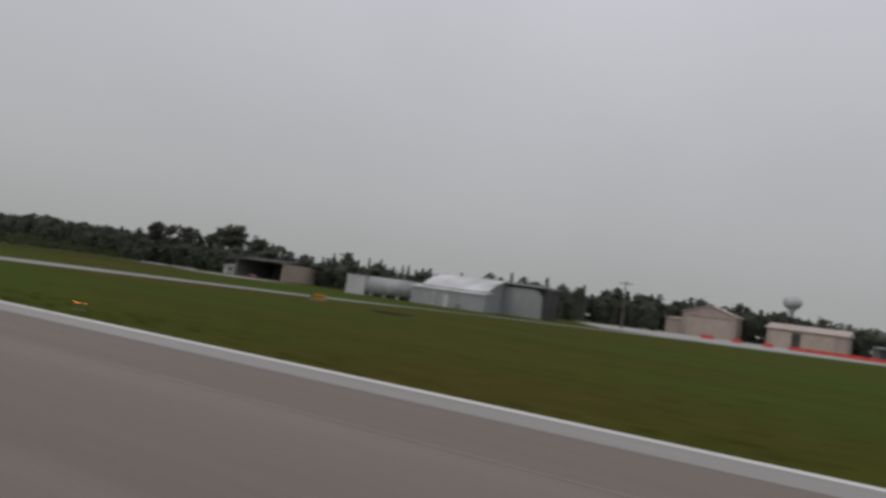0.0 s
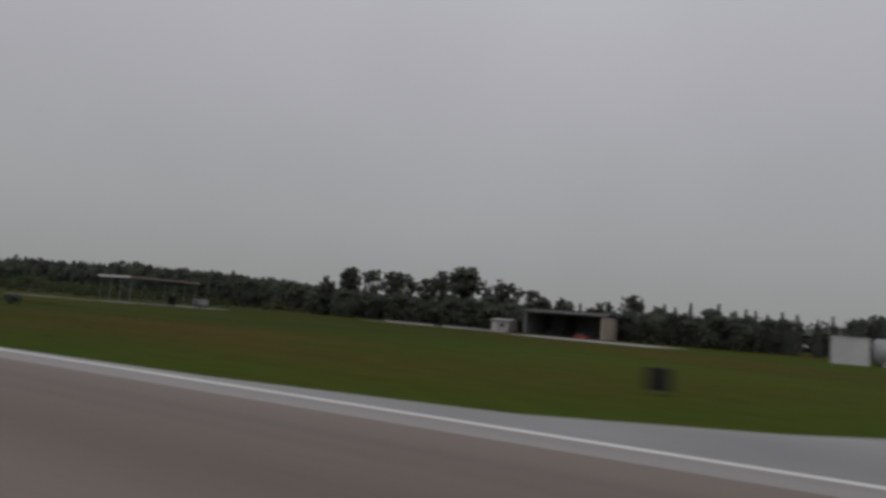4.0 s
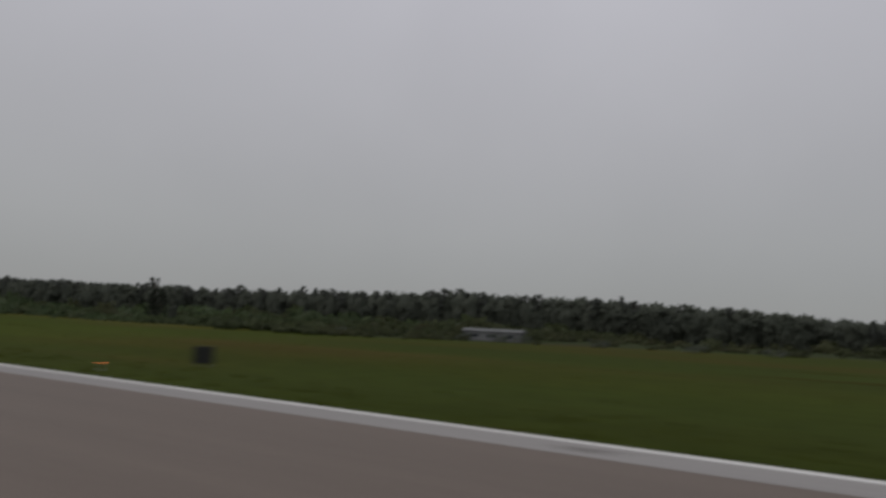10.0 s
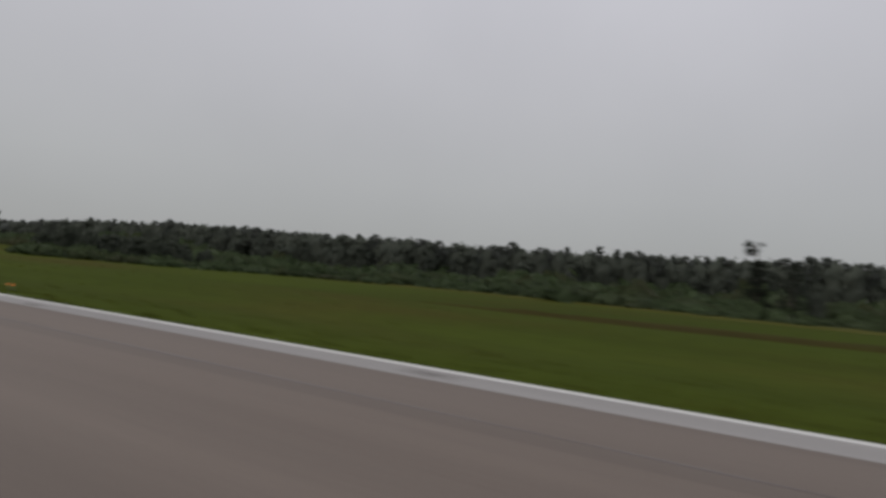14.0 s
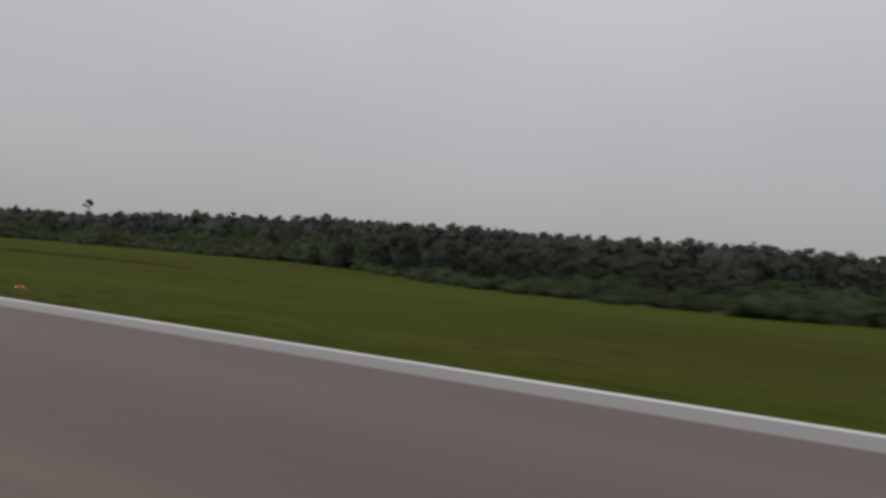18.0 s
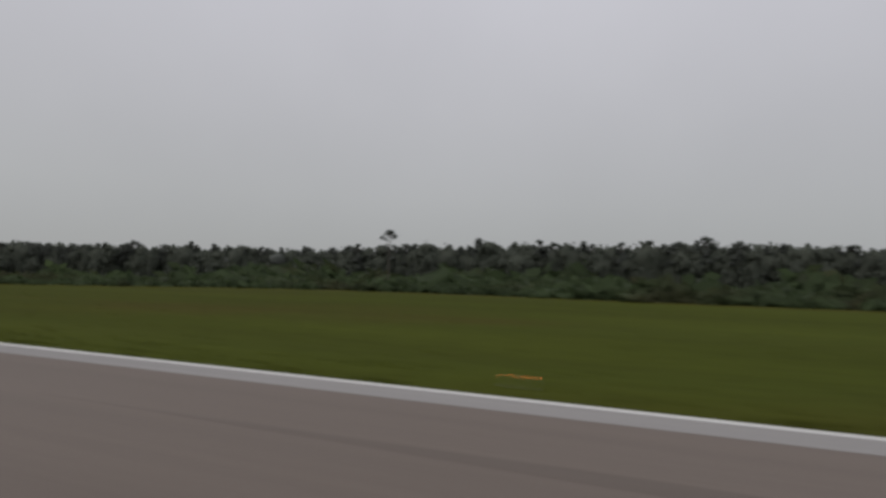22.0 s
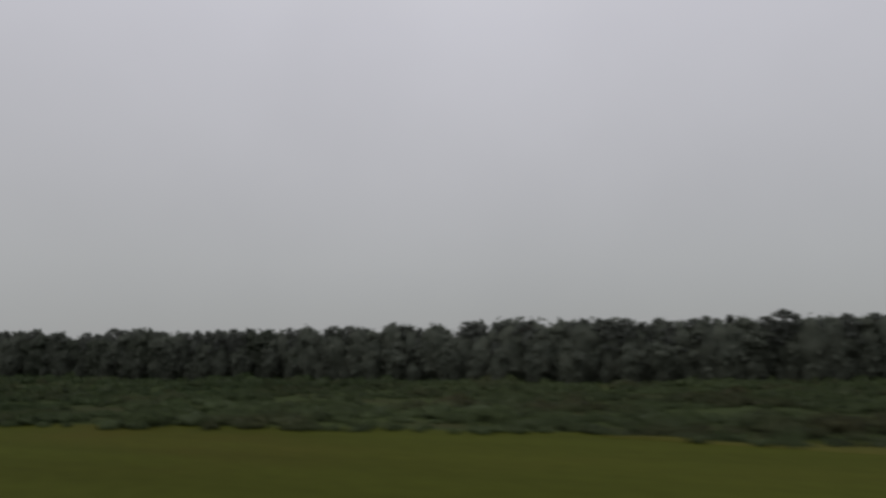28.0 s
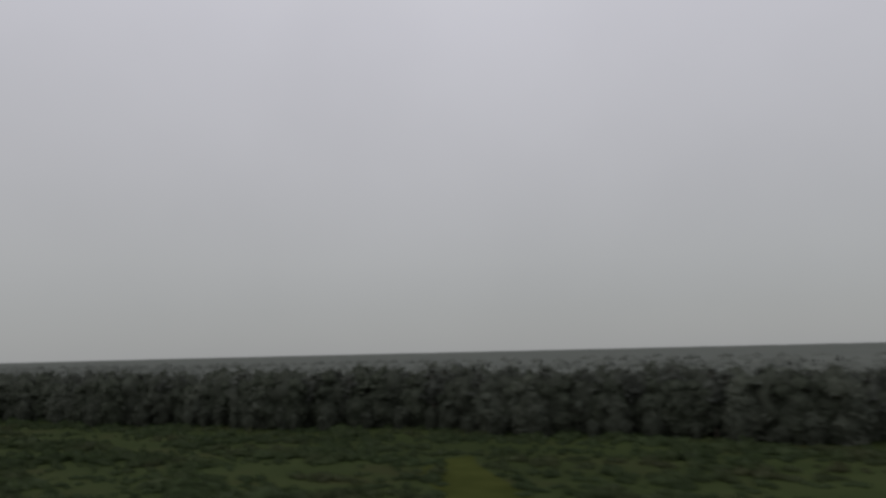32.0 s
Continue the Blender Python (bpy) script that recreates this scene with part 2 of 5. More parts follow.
# canopy colour paled and greyed in place of haze
M["canopy"] = material("haze_pale_canopy", [(0.086, 0.093, 0.084), (0.102, 0.109, 0.097)], 0.05, rough=1.0, bump=0.0, fine=0.3, spec=0.03, island=0.05)
M["bark"] = material("grey_brown_bark", [(0.07, 0.058, 0.048), (0.13, 0.11, 0.095)], 1.5, (1, 1, 0.2), 0.9, 0.4, 12.0)
M["white_metal"] = material("white_painted_sheet_metal", [(0.40, 0.405, 0.41), (0.52, 0.52, 0.525)], 0.3, (1, 1, 0.3), 0.5, 0.05, 6.0, large=0.15)
M["grey_metal"] = material("grey_sheet_metal", [(0.25, 0.256, 0.264), (0.34, 0.345, 0.352)], 0.3, (1, 1, 0.3), 0.5, 0.05, 6.0)
M["galv"] = material("galvanised_steel", [(0.24, 0.246, 0.25), (0.34, 0.345, 0.35)], 0.5, (1, 1, 0.4), 0.55, 0.05, 8.0, metal=0.15)
M["tan"] = material("tan_painted_block_wall", [(0.34, 0.28, 0.235), (0.42, 0.35, 0.30)], 0.4, (1, 1, 0.5), 0.8, 0.1, 6.0)
M["pinkish"] = material("faded_pinkish_beige_metal", [(0.28, 0.225, 0.195), (0.36, 0.295, 0.26)], 0.3, (1, 1, 0.4), 0.7, 0.1, 6.0)
M["beige_roof"] = material("beige_metal_roof", [(0.33, 0.27, 0.235), (0.42, 0.35, 0.31)], 0.3, rough=0.6, bump=0.1, fine=5.0)
M["dark"] = material("shade_and_trim_grey", [(0.16, 0.164, 0.164), (0.22, 0.224, 0.224)], 0.5, rough=0.9)
M["dark_sheet"] = material("weathered_and_shaded_sheet", [(0.035, 0.036, 0.035), (0.06, 0.06, 0.058)], 0.4, rough=0.7, bump=0.1, fine=5.0)
M["black"] = material("black_sign_panel", [(0.016, 0.017, 0.016), (0.030, 0.031, 0.029)], 1.2, rough=0.7, spec=0.15)
M["orange"] = material("orange_yellow_sign_face", [(0.46, 0.20, 0.018), (0.58, 0.27, 0.025)], 1.0, rough=0.5)
M["red"] = material("red_orange_plastic_barrier", [(0.44, 0.040, 0.028), (0.56, 0.058, 0.036)], 0.6, rough=0.5)
M["steel"] = material("dull_grey_steel", [(0.16, 0.165, 0.17), (0.25, 0.255, 0.26)], 1.0, rough=0.5, metal=0.4)
M["wood"] = material("weathered_pole_wood", [(0.10, 0.082, 0.068), (0.17, 0.14, 0.12)], 1.0, (1, 1, 0.2), 0.9, 0.2, 12.0)
M["shed_sheet"] = material("dull_pale_sheet_metal", [(0.12, 0.124, 0.124), (0.18, 0.182, 0.182)], 0.5, (1, 1, 0.3), 0.9, 0.05, 6.0, spec=0.05)
M["glass"] = material("dark_window_glass", [(0.02, 0.025, 0.03), (0.035, 0.04, 0.045)], 0.5, rough=0.08, spec=0.6)
M["tyre"] = material("black_rubber", [(0.015, 0.015, 0.015), (0.03, 0.03, 0.03)], 2.0, rough=0.8)
M["car_red"] = material("red_car_paint", [(0.35, 0.03, 0.025), (0.42, 0.045, 0.035)], 0.4, rough=0.3, spec=0.5)
M["car_white"] = material("white_car_paint", [(0.62, 0.62, 0.62), (0.7, 0.7, 0.7)], 0.4, rough=0.3, spec=0.5)


def glow(name, color, strength):
    mat = bpy.data.materials.new(name)
    mat.use_nodes = True
    b = mat.node_tree.nodes["Principled BSDF"]
    b.inputs["Base Color"].default_value = (*color, 1)
    b.inputs["Emission Color"].default_value = (*color, 1)
    b.inputs["Emission Strength"].default_value = strength
    return mat


M["lamp"] = glow("lit_amber_lens", (1.0, 0.24, 0.06), 8.0)


# ---------------------------------------------------------------- mesh helpers
def quick_mesh(name, verts, faces, mat, smooth=False):
    """A mesh from arrays of vertices and equal-sided faces."""
    verts, faces = np.asarray(verts, np.float32), np.asarray(faces, np.int32)
    me = bpy.data.meshes.new(name)
    sides = faces.shape[1]
    me.vertices.add(len(verts))
    me.vertices.foreach_set("co", verts.ravel())
    me.loops.add(faces.size)
    me.loops.foreach_set("vertex_index", faces.ravel())
    me.polygons.add(len(faces))
    me.polygons.foreach_set("loop_start", np.arange(0, faces.size, sides, dtype=np.int32))
    if smooth:
        me.polygons.foreach_set("use_smooth", np.ones(len(faces), bool))
    me.update(calc_edges=True)
    me.materials.append(mat)
    return me


def child(name, me, parent, label="", m=None):
    ob = new(name, me)
    ob.parent = parent
    if m is not None:
        ob.matrix_basis = m
    return tagged(ob, label)


def thing(name, m, label, category, group="", kind=""):
    ob = new(name)
    ob.empty_display_size = 0.3
    ob.matrix_basis = m
    return tagged(ob, label, category, group, kind)


def part(name, bm, mat, parent, label="", smooth=False):
    me = bpy.data.meshes.new(name)
    bm.to_mesh(me)
    bm.free()
    me.materials.append(mat)
    if smooth:
        for p in me.polygons:
            p.use_smooth = True
    return child(name, me, parent, label)


def box(x0, x1, y0, y1, z0, z1, bevel=0.0, bm=None):
    """A box, its edges bevelled; joined to bm if one is given."""
    b = bmesh.new()
    bmesh.ops.create_cube(b, size=1)
    bmesh.ops.transform(b, matrix=Matrix.Translation(((x0 + x1) / 2, (y0 + y1) / 2, (z0 + z1) / 2)) @ Matrix.Diagonal((x1 - x0, y1 - y0, z1 - z0, 1)), verts=b.verts)
    if bevel:
        bmesh.ops.bevel(b, geom=b.edges[:], offset=bevel, segments=2, affect="EDGES", profile=0.7)
    if bm is None:
        return b
    me = bpy.data.meshes.new("tmp")
    b.to_mesh(me)
    b.free()
    bm.from_mesh(me)
    bpy.data.meshes.remove(me)
    return bm


def prism(profile, x0, x1, axis="x"):
    """A closed profile of (a, z) pairs drawn out along an axis."""
    b = bmesh.new()
    rings = []
    for s in (x0, x1):
        rings.append([b.verts.new((s, a, z) if axis == "x" else (a, s, z)) for a, z in profile])
    n = len(profile)
    for i in range(n):
        b.faces.new((rings[0][i], rings[0][(i + 1) % n], rings[1][(i + 1) % n], rings[1][i]))
    b.faces.new(rings[0][::-1])
    b.faces.new(rings[1])
    bmesh.ops.recalc_face_normals(b, faces=b.faces)
    return b


def arc(y0, y1, z0, z1, n=14):
    """Points of an arch from (y0, z0) over a crown at z1 to (y1, z0)."""
    return [((y0 + y1) / 2 - (y1 - y0) / 2 * math.cos(math.pi * i / n), z0 + (z1 - z0) * math.sin(math.pi * i / n)) for i in range(n + 1)]


def shell(y0, y1, z0, z1, x0, x1, thick=0.15, axis="x", n=14):
    outer, inner = arc(y0, y1, z0, z1, n), arc(y0 + thick, y1 - thick, z0, z1 - thick, n)
    return prism(outer + inner[::-1], x0, x1, axis)


def tube_arrays(points, radii, sides=7):
    """Vertices and quads of a tapering tube along points."""
    pts = [Vector(p) for p in points]
    v, f = [], []
    for i, p in enumerate(pts):
        d = (pts[min(i + 1, len(pts) - 1)] - pts[max(i - 1, 0)]).normalized()
        a = d.orthogonal().normalized()
        c = d.cross(a)
        for k in range(sides):
            w = 2 * math.pi * k / sides
            v.append(p + (a * math.cos(w) + c * math.sin(w)) * radii[i])
    for i in range(len(pts) - 1):
        for k in range(sides):
            k2 = (k + 1) % sides
            f.append((i * sides + k, i * sides + k2, (i + 1) * sides + k2, (i + 1) * sides + k))
    return v, f


def tubes_mesh(name, tubes, mat, sides=7):
    v, f = [], []
    for pts, radii in tubes:
        a, b = tube_arrays(pts, radii, sides)
        f += [tuple(i + len(v) for i in q) for q in b]
        v += a
    return quick_mesh(name, [tuple(p) for p in v], f, mat, True)


def tilted(n, rng):
    """Blades hang at much the same slope, whichever way they face."""
    up = np.clip(rng.normal(0.5, 0.13, len(n)), 0.1, 0.9)
    flat = n[:, :2] / (np.linalg.norm(n[:, :2], axis=1)[:, None] + 1e-6)
    return np.concatenate([flat * np.sqrt(1 - up ** 2)[:, None], up[:, None]], 1)


def leaf_arrays(centres, radii, count, size, rng, flat=0.75):
    """Small leaf blades set over the shells of round clumps."""
    centres, radii = np.asarray(centres, float), np.asarray(radii, float)
    c = np.repeat(centres, count, 0)
    r = np.repeat(radii, count)
    d = rng.normal(size=(len(c), 3))
    d /= np.linalg.norm(d, axis=1)[:, None]
    p = c + d * (r * rng.uniform(0.45, 1.05, len(c)))[:, None] * np.array([1, 1, flat])
    nrm = tilted(d + rng.normal(scale=0.7, size=d.shape), rng)
    a = np.cross(nrm, rng.normal(size=d.shape))
    a /= np.linalg.norm(a, axis=1)[:, None] + 1e-6
    b = np.cross(nrm, a)
    s = (size * rng.uniform(0.6, 1.4, len(c)))[:, None]
    quad = np.stack([p - a * s, p + b * s * 0.55, p + a * s, p - b * s * 0.55], 1)
    return quad.reshape(-1, 3), np.arange(len(c) * 4).reshape(-1, 4)


def lumpy_hull(rows, seed, seg=14, rough=0.16):
    """A closed lumpy body from (height, radius) rows, as vertices and quads."""
    g = np.random.default_rng(seed)
    ph = g.uniform(0, 6.28, 6)
    v, f = [], []
    for i, (h, w) in enumerate(rows):
        for k in range(seg):
            a = 2 * math.pi * k / seg
            bump = 1 + rough * (math.sin(3 * a + ph[0] + h * 1.1) + math.sin(2 * a + ph[1] - h * 1.7) * 0.8 + math.sin(5 * a + ph[2] + h * 2.3) * 0.5) + g.uniform(-0.07, 0.07)
            v.append((w * bump * math.cos(a), w * bump * math.sin(a), h + rough * 1.2 * math.sin(2 * a + ph[3] + i)))
    for i in range(len(rows) - 1):
        for k in range(seg):
            k2 = (k + 1) % seg
            f.append((i * seg + k, i * seg + k2, (i + 1) * seg + k2, (i + 1) * seg + k))
    return np.array(v, float), np.array(f)


def leaves_on(v, f, count, size, rng, lift=0.3, spread=0.55):
    """Leaf blades scattered over a hull's faces, a little proud of it."""
    q = v[f]
    nrm = np.cross(q[:, 1] - q[:, 0], q[:, 3] - q[:, 0]) + np.cross(q[:, 3] - q[:, 2], q[:, 1] - q[:, 2])
    area = np.linalg.norm(nrm, axis=1) + 1e-9
    pick = rng.choice(len(f), count, p=area / area.sum())
    a, b = rng.random(count)[:, None], rng.random(count)[:, None]
    c = q[pick]
    p = (c[:, 0] * (1 - a) + c[:, 1] * a) * (1 - b) + (c[:, 3] * (1 - a) + c[:, 2] * a) * b
    n = nrm[pick] / area[pick][:, None]
    p = p + n * (rng.random(count)[:, None] ** 1.6) * lift
    n = tilted(n + rng.normal(scale=spread, size=n.shape), rng)
    t = np.cross(n, rng.normal(size=n.shape))
    t /= np.linalg.norm(t, axis=1)[:, None] + 1e-6
    u = np.cross(n, t)
    s = (size * rng.uniform(0.6, 1.4, count))[:, None]
    quad = np.stack([p - t * s, p + u * s * 0.55, p + t * s, p - u * s * 0.55], 1)
    return quad.reshape(-1, 3), np.arange(count * 4).reshape(-1, 4)


# ---------------------------------------------------------------- the lie of the land
FOREST_X = [-300, -60, 0, 60, 100, 190, 200, 230, 300, 350, 400, 440, 480, 620, 680, 760, 830, 1100, 1600]
FOREST_Y = [240, 235, 230, 150, 142, 150, 215, 212, 215, 212, 195, 180, 178, 180, 175, 165, 150, 150, 150]
FOREST_HX = [-300, 60, 130, 200, 225, 250, 275, 300, 325, 350, 375, 400, 425, 450, 475, 500, 525, 550, 575, 600, 625, 650, 675, 700, 725, 750, 775, 800, 830, 865, 885, 910, 970, 1000, 1600]
FOREST_H = [9, 6.5, 7.5, 6.7, 9.4, 11.1, 12.8, 14.0, 14.1, 15.4, 14.1, 14.1, 13.5, 13.0, 14.4, 14.0, 14.0, 14.1, 15.4, 15.4, 15.1, 15.1, 14.6, 14.2, 14.0, 14.2, 14.1, 13.8, 13.8, 13.4, 12.9, 13.0, 13.6, 14.0, 13.0]
SCRUB_X = [200, 250, 285, 315, 345, 385, 410, 430, 450, 470, 490, 520, 590, 640, 660, 673, 690, 702, 715, 735, 760, 815, 845, 1600]
SCRUB_Y = [118, 95, 68, 70, 73, 86, 84, 62, 56, 60, 72, 92, 96, 108, 100, 90, 78, 66, 58, 52, 49, 50, 43, 43]


def forest_y(x):
    wave = 3.5 * math.sin(x * 0.11) + 2.5 * math.sin(x * 0.043 + 1.0)
    return float(np.interp(-x, FOREST_X, FOREST_Y)) + wave * float(step(780, 860, -x))


def forest_h(x):
    return float(np.interp(-x, FOREST_HX, FOREST_H))


def scrub_y(x):
    return float(np.interp(-x, SCRUB_X, SCRUB_Y))


def step(a, b, v):
    w = np.clip((v - a) / (b - a), 0, 1)
    return w * w * (3 - 2 * w)


def land(x, y):
    """Height of the ground: flat about the runway, a low rise beyond the grass."""
    rise = 1.2 * step(480, 540, -x) * (1 - step(640, 720, -x)) * step(35, 95, y)
    swale = -0.25 * step(14, 20, y) * (1 - step(22, 34, y)) * step(90, 130, -x)
    return rise + swale


def build_ground():
    xs = np.concatenate([np.array([-4800, -3500, -2500, -1900]), np.arange(-1500, 300, 12.0), np.array([300, 500, 900, 1600, 2600])])
    ys = np.concatenate([np.array([-2500, -900, -300, -60, -12, 10, 11.31]), np.arange(13, 60, 3.0), np.arange(60, 260, 12.0), np.array([260, 340, 500, 900, 1600, 2600, 4500])])
    X, Y = np.meshgrid(xs, ys, indexing="ij")
    Z = land(X, Y)
    Z = Z - 0.06 * (np.abs(Y) < 11.5)
    v = np.stack([X, Y, Z], -1).reshape(-1, 3)
    n = len(ys)
    i, j = np.meshgrid(np.arange(len(xs) - 1), np.arange(n - 1), indexing="ij")
    q = (i * n + j).ravel()
    f = np.stack([q, q + n, q + n + 1, q + 1], 1)
    ob = new("ground", quick_mesh("ground", v, f, M["grass"], True))
    tagged(ob, "wide flat airfield grass, damp green with brown patches", "ground", kind="structure")


build_ground()


# ---------------------------------------------------------------- runway and taxiway
EDGE = 11.3
RX0, RX1 = -1150.0, 260.0
runway = new("runway", None)
tagged(runway, "damp pinkish-brown asphalt runway with a pale shoulder band", "runway", kind="structure")
part("pavement", box(RX0, RX1, -EDGE, 9.95, -0.4, 0.02), M["asphalt"], runway)
part("shoulder_band", box(RX0, RX1, 9.95, 11.04, -0.4, 0.024), M["band"], runway, "pale grey concrete shoulder band")
part("edge_line", box(RX0, RX1, 11.04, EDGE, -0.4, 0.03), M["line"], runway, "thin bright white edge line")


def marking(x0, x1, y0, y1, name, label, mat, height=0.026):
    """A painted block with slightly frayed ends."""
    rng = random.Random(int(-x0 * 7 + y0 * 3))
    n = 7
    b = bmesh.new()
    left = [b.verts.new((x0 + rng.uniform(-0.25, 0.25), y0 + (y1 - y0) * k / n, height)) for k in range(n + 1)]
    right = [b.verts.new((x1 + rng.uniform(-0.25, 0.25), y0 + (y1 - y0) * k / n, height)) for k in range(n + 1)]
    for k in range(n):
        b.faces.new((left[k], right[k], right[k + 1], left[k + 1]))
    ext = bmesh.ops.extrude_face_region(b, geom=b.faces[:])
    bmesh.ops.translate(b, verts=[g for g in ext["geom"] if isinstance(g, bmesh.types.BMVert)], vec=(0, 0, -0.02))
    bmesh.ops.recalc_face_normals(b, faces=b.faces)
    part(name, b, mat, runway, label)


marking(-57.5, -33.0, 5.43, 9.9, "aiming_point_marking", "large worn white painted block", M["mark"])
for x0, x1, y0, y1 in ((-132.6, -119.8, 7.45, 8.40), (-132.6, -119.8, 5.80, 6.50), (-212.6, -200.0, 7.65, 8.42), (-212.6, -200.0, 5.75, 6.55), (-290.6, -278.2, 5.55, 6.36)):
    marking(x0, x1, y0, y1, "touchdown_stripe", "worn white touchdown stripe", M["mark"])
for x0, x1, y0, y1 in ((-179.2, -178.2, 5.5, 7.5), (-258.3, -256.9, 6.3, 7.3)):
    marking(x0, x1, y0, y1, "pavement_patch", "paler repair patch in the asphalt", M["patch"], 0.0245)
part("tar_seam", box(-9.5, 60.0, 7.38, 7.41, 0.0, 0.0285), M["patch"], runway, "thin pale sealed seam")


def seam(x0, x1, y, wide, mat, label, seed):
    """A wandering strip of sealant that swells and thins."""
    r = np.random.default_rng(seed)
    xs, top = np.arange(x0, x1, -1.5), 0.0275 if wide < 0.3 else 0.0235
    mid = y + 0.05 * np.sin(xs * 0.09 + seed) + np.cumsum(r.normal(0, 0.006, len(xs)))
    half = wide / 2 * (np.clip(r.uniform(0.3, 1.3, len(xs)), 0.2, 1.2) if wide < 0.3 else np.clip(np.minimum(x0 - xs, xs - xs[-1]) / 12.0, 0.05, 1) * r.uniform(0.85, 1.1, len(xs)))
    v = np.stack([np.stack([xs, mid + k * half, np.full(len(xs), z)], -1) for k, z in ((-1, 0.0205), (-0.8, top), (0.8, top), (1, 0.0205))], 1)
    i, j = np.meshgrid(np.arange(len(xs) - 1), np.arange(3), indexing="ij")
    q = (i * 4 + j).ravel()
    child("tar_seam", quick_mesh("tar_seam", v.reshape(-1, 3), np.stack([q, q + 1, q + 5, q + 4], 1), mat), runway, label)


seam(-306.0, -371.0, 7.4, 0.6, M["lane"], "darker resealed lane of asphalt", 8)
seam(-232.0, -262.0, 6.5, 0.8, M["lane"], "darker resealed lane of asphalt", 9)
seam(-540.0, -590.0, 6.9, 0.7, M["lane"], "darker resealed lane of asphalt", 11)
seam(-252.0, -276.0, 7.72, 0.07, M["seam"], "thin dark tar-sealed seam", 1)
seam(-304.0, -372.0, 7.72, 0.08, M["seam"], "thin dark tar-sealed seam", 2)
seam(-20.0, -58.0, 7.75, 0.05, M["seam"], "thin dark tar-sealed seam", 4)


for sx, sy, sl, sw in ((-518.0, 10.45, 0.3, 0.25), (-517.3, 10.75, 0.25, 0.18), (-338.0, 10.5, 0.35, 0.22), (-352.5, 10.3, 0.3, 0.2), (-611.0, 10.4, 0.4, 0.22), (-226.0, 10.5, 0.3, 0.2)):
    marking(sx - sl, sx + sl, sy - sw, sy + sw, "rubber_smear", "dark smear on the shoulder band", M["stain"], 0.0285)


def flat_slab(outline, z0, z1):
    b = bmesh.new()
    top = [b.verts.new((x, y, z1)) for x, y in outline]
    b.faces.new(top)
    ext = bmesh.ops.extrude_face_region(b, geom=b.faces[:])
    bmesh.ops.translate(b, verts=[g for g in ext["geom"] if isinstance(g, bmesh.types.BMVert)], vec=(0, 0, z0 - z1))
    bmesh.ops.triangulate(b, faces=b.faces[:])
    bmesh.ops.recalc_face_normals(b, faces=b.faces)
    return b


taxi_far = [(-104, 11.3), (-92, 12.0), (-85, 13.2), (-80, 16), (-75, 20.5), (-69.5, 27), (-64.5, 33.5), (-59.7, 40.3), (-53, 47), (-46.4, 55), (-40.1, 67.4), (-32.2, 88), (-19, 118), (10, 160), (60, 190)]
taxi_near = [(72, 180), (24, 168), (0, 143), (-14.2, 117), (-28.3, 91), (-35.0, 77), (-38.6, 67), (-40.0, 57.5), (-43.5, 49.5), (-48.8, 41.2), (-52.5, 34.6), (-55.3, 29.5), (-56.5, 25), (-56.6, 21), (-55.6, 17.2), (-54, 14.6), (-50, 12.9), (-44, 12.0), (-34, 11.3)]
taxiway = new("taxiway", None)
tagged(taxiway, "wet grey asphalt taxiway curving away from the runway", "taxiway", kind="structure")
part("pavement", flat_slab(taxi_far + taxi_near, -0.3, 0.018), M["taxi"], taxiway)
apron = new("apron", None)
tagged(apron, "pale concrete apron in front of the hangars", "pavement", kind="structure")
part("slab", flat_slab([(-30, 118), (-12, 116), (60, 190), (60, 260), (-40, 215), (-48, 160)], -0.3, 0.012), M["concrete"], apron)
part("slab", flat_slab([(-122, 104), (-98, 100), (-94, 114), (-120, 116)], -0.3, 0.012), M["concrete"], apron)
part("slab", flat_slab([(-162, 122), (-140, 118.5), (-133, 117), (-132, 119), (-140, 122), (-161, 125)], -0.3, 0.014), M["concrete"], apron)
gravel_road = new("gravel_road", None)
tagged(gravel_road, "pale gravel track beside the open shelter", "road", kind="structure")
part("track", flat_slab([(-201, 70.5), (-196, 68.5), (-187, 71.5), (-175, 74), (-174, 75.5), (-186, 75.2), (-196, 74)], -0.3, 0.015), M["gravel"], gravel_road)


def blob(cx, cy, rx, ry, seed, n=22):
    """An uneven closed outline about a centre."""
    r = random.Random(seed)
    ph = [r.uniform(0, 6.28) for k in range(3)]
    out = []
    for k in range(n):
        w = 2 * math.pi * k / n
        g = 1 + 0.18 * math.sin(2 * w + ph[0]) + 0.14 * math.sin(3 * w + ph[1]) + 0.10 * math.sin(5 * w + ph[2])
        out.append((cx + rx * g * math.cos(w), cy + ry * g * math.sin(w)))
    return out


dirt_patch = new("dirt_patch", None)
tagged(dirt_patch, "bare brown mud with puddles worn into the grass verge", "bare ground", kind="structure")
part("mud", flat_slab(blob(-147.6, 13.6, 6.6, 1.9, 1), -0.3, 0.012), M["dirt"], dirt_patch)
part("mud", flat_slab(blob(-134.5, 11.95, 7.0, 0.42, 6), -0.3, 0.010), M["dirt"], dirt_patch)
part("mud", flat_slab(blob(-150.0, 15.9, 5.6, 0.9, 2), -0.6, 0.012), M["soil"], dirt_patch, "black waterlogged soil")
part("mud", flat_slab(blob(-143.5, 16.2, 2.6, 0.5, 5), -0.6, 0.010), M["soil"], dirt_patch, "black waterlogged soil")
part("puddle", flat_slab(blob(-147.4, 14.1, 1.5, 0.30, 3), -0.3, 0.017), M["water"], dirt_patch, "shallow grey puddle")


ditch = new("ditch", None)
tagged(ditch, "short dark ditch cut into the grass", "ditch", kind="structure")
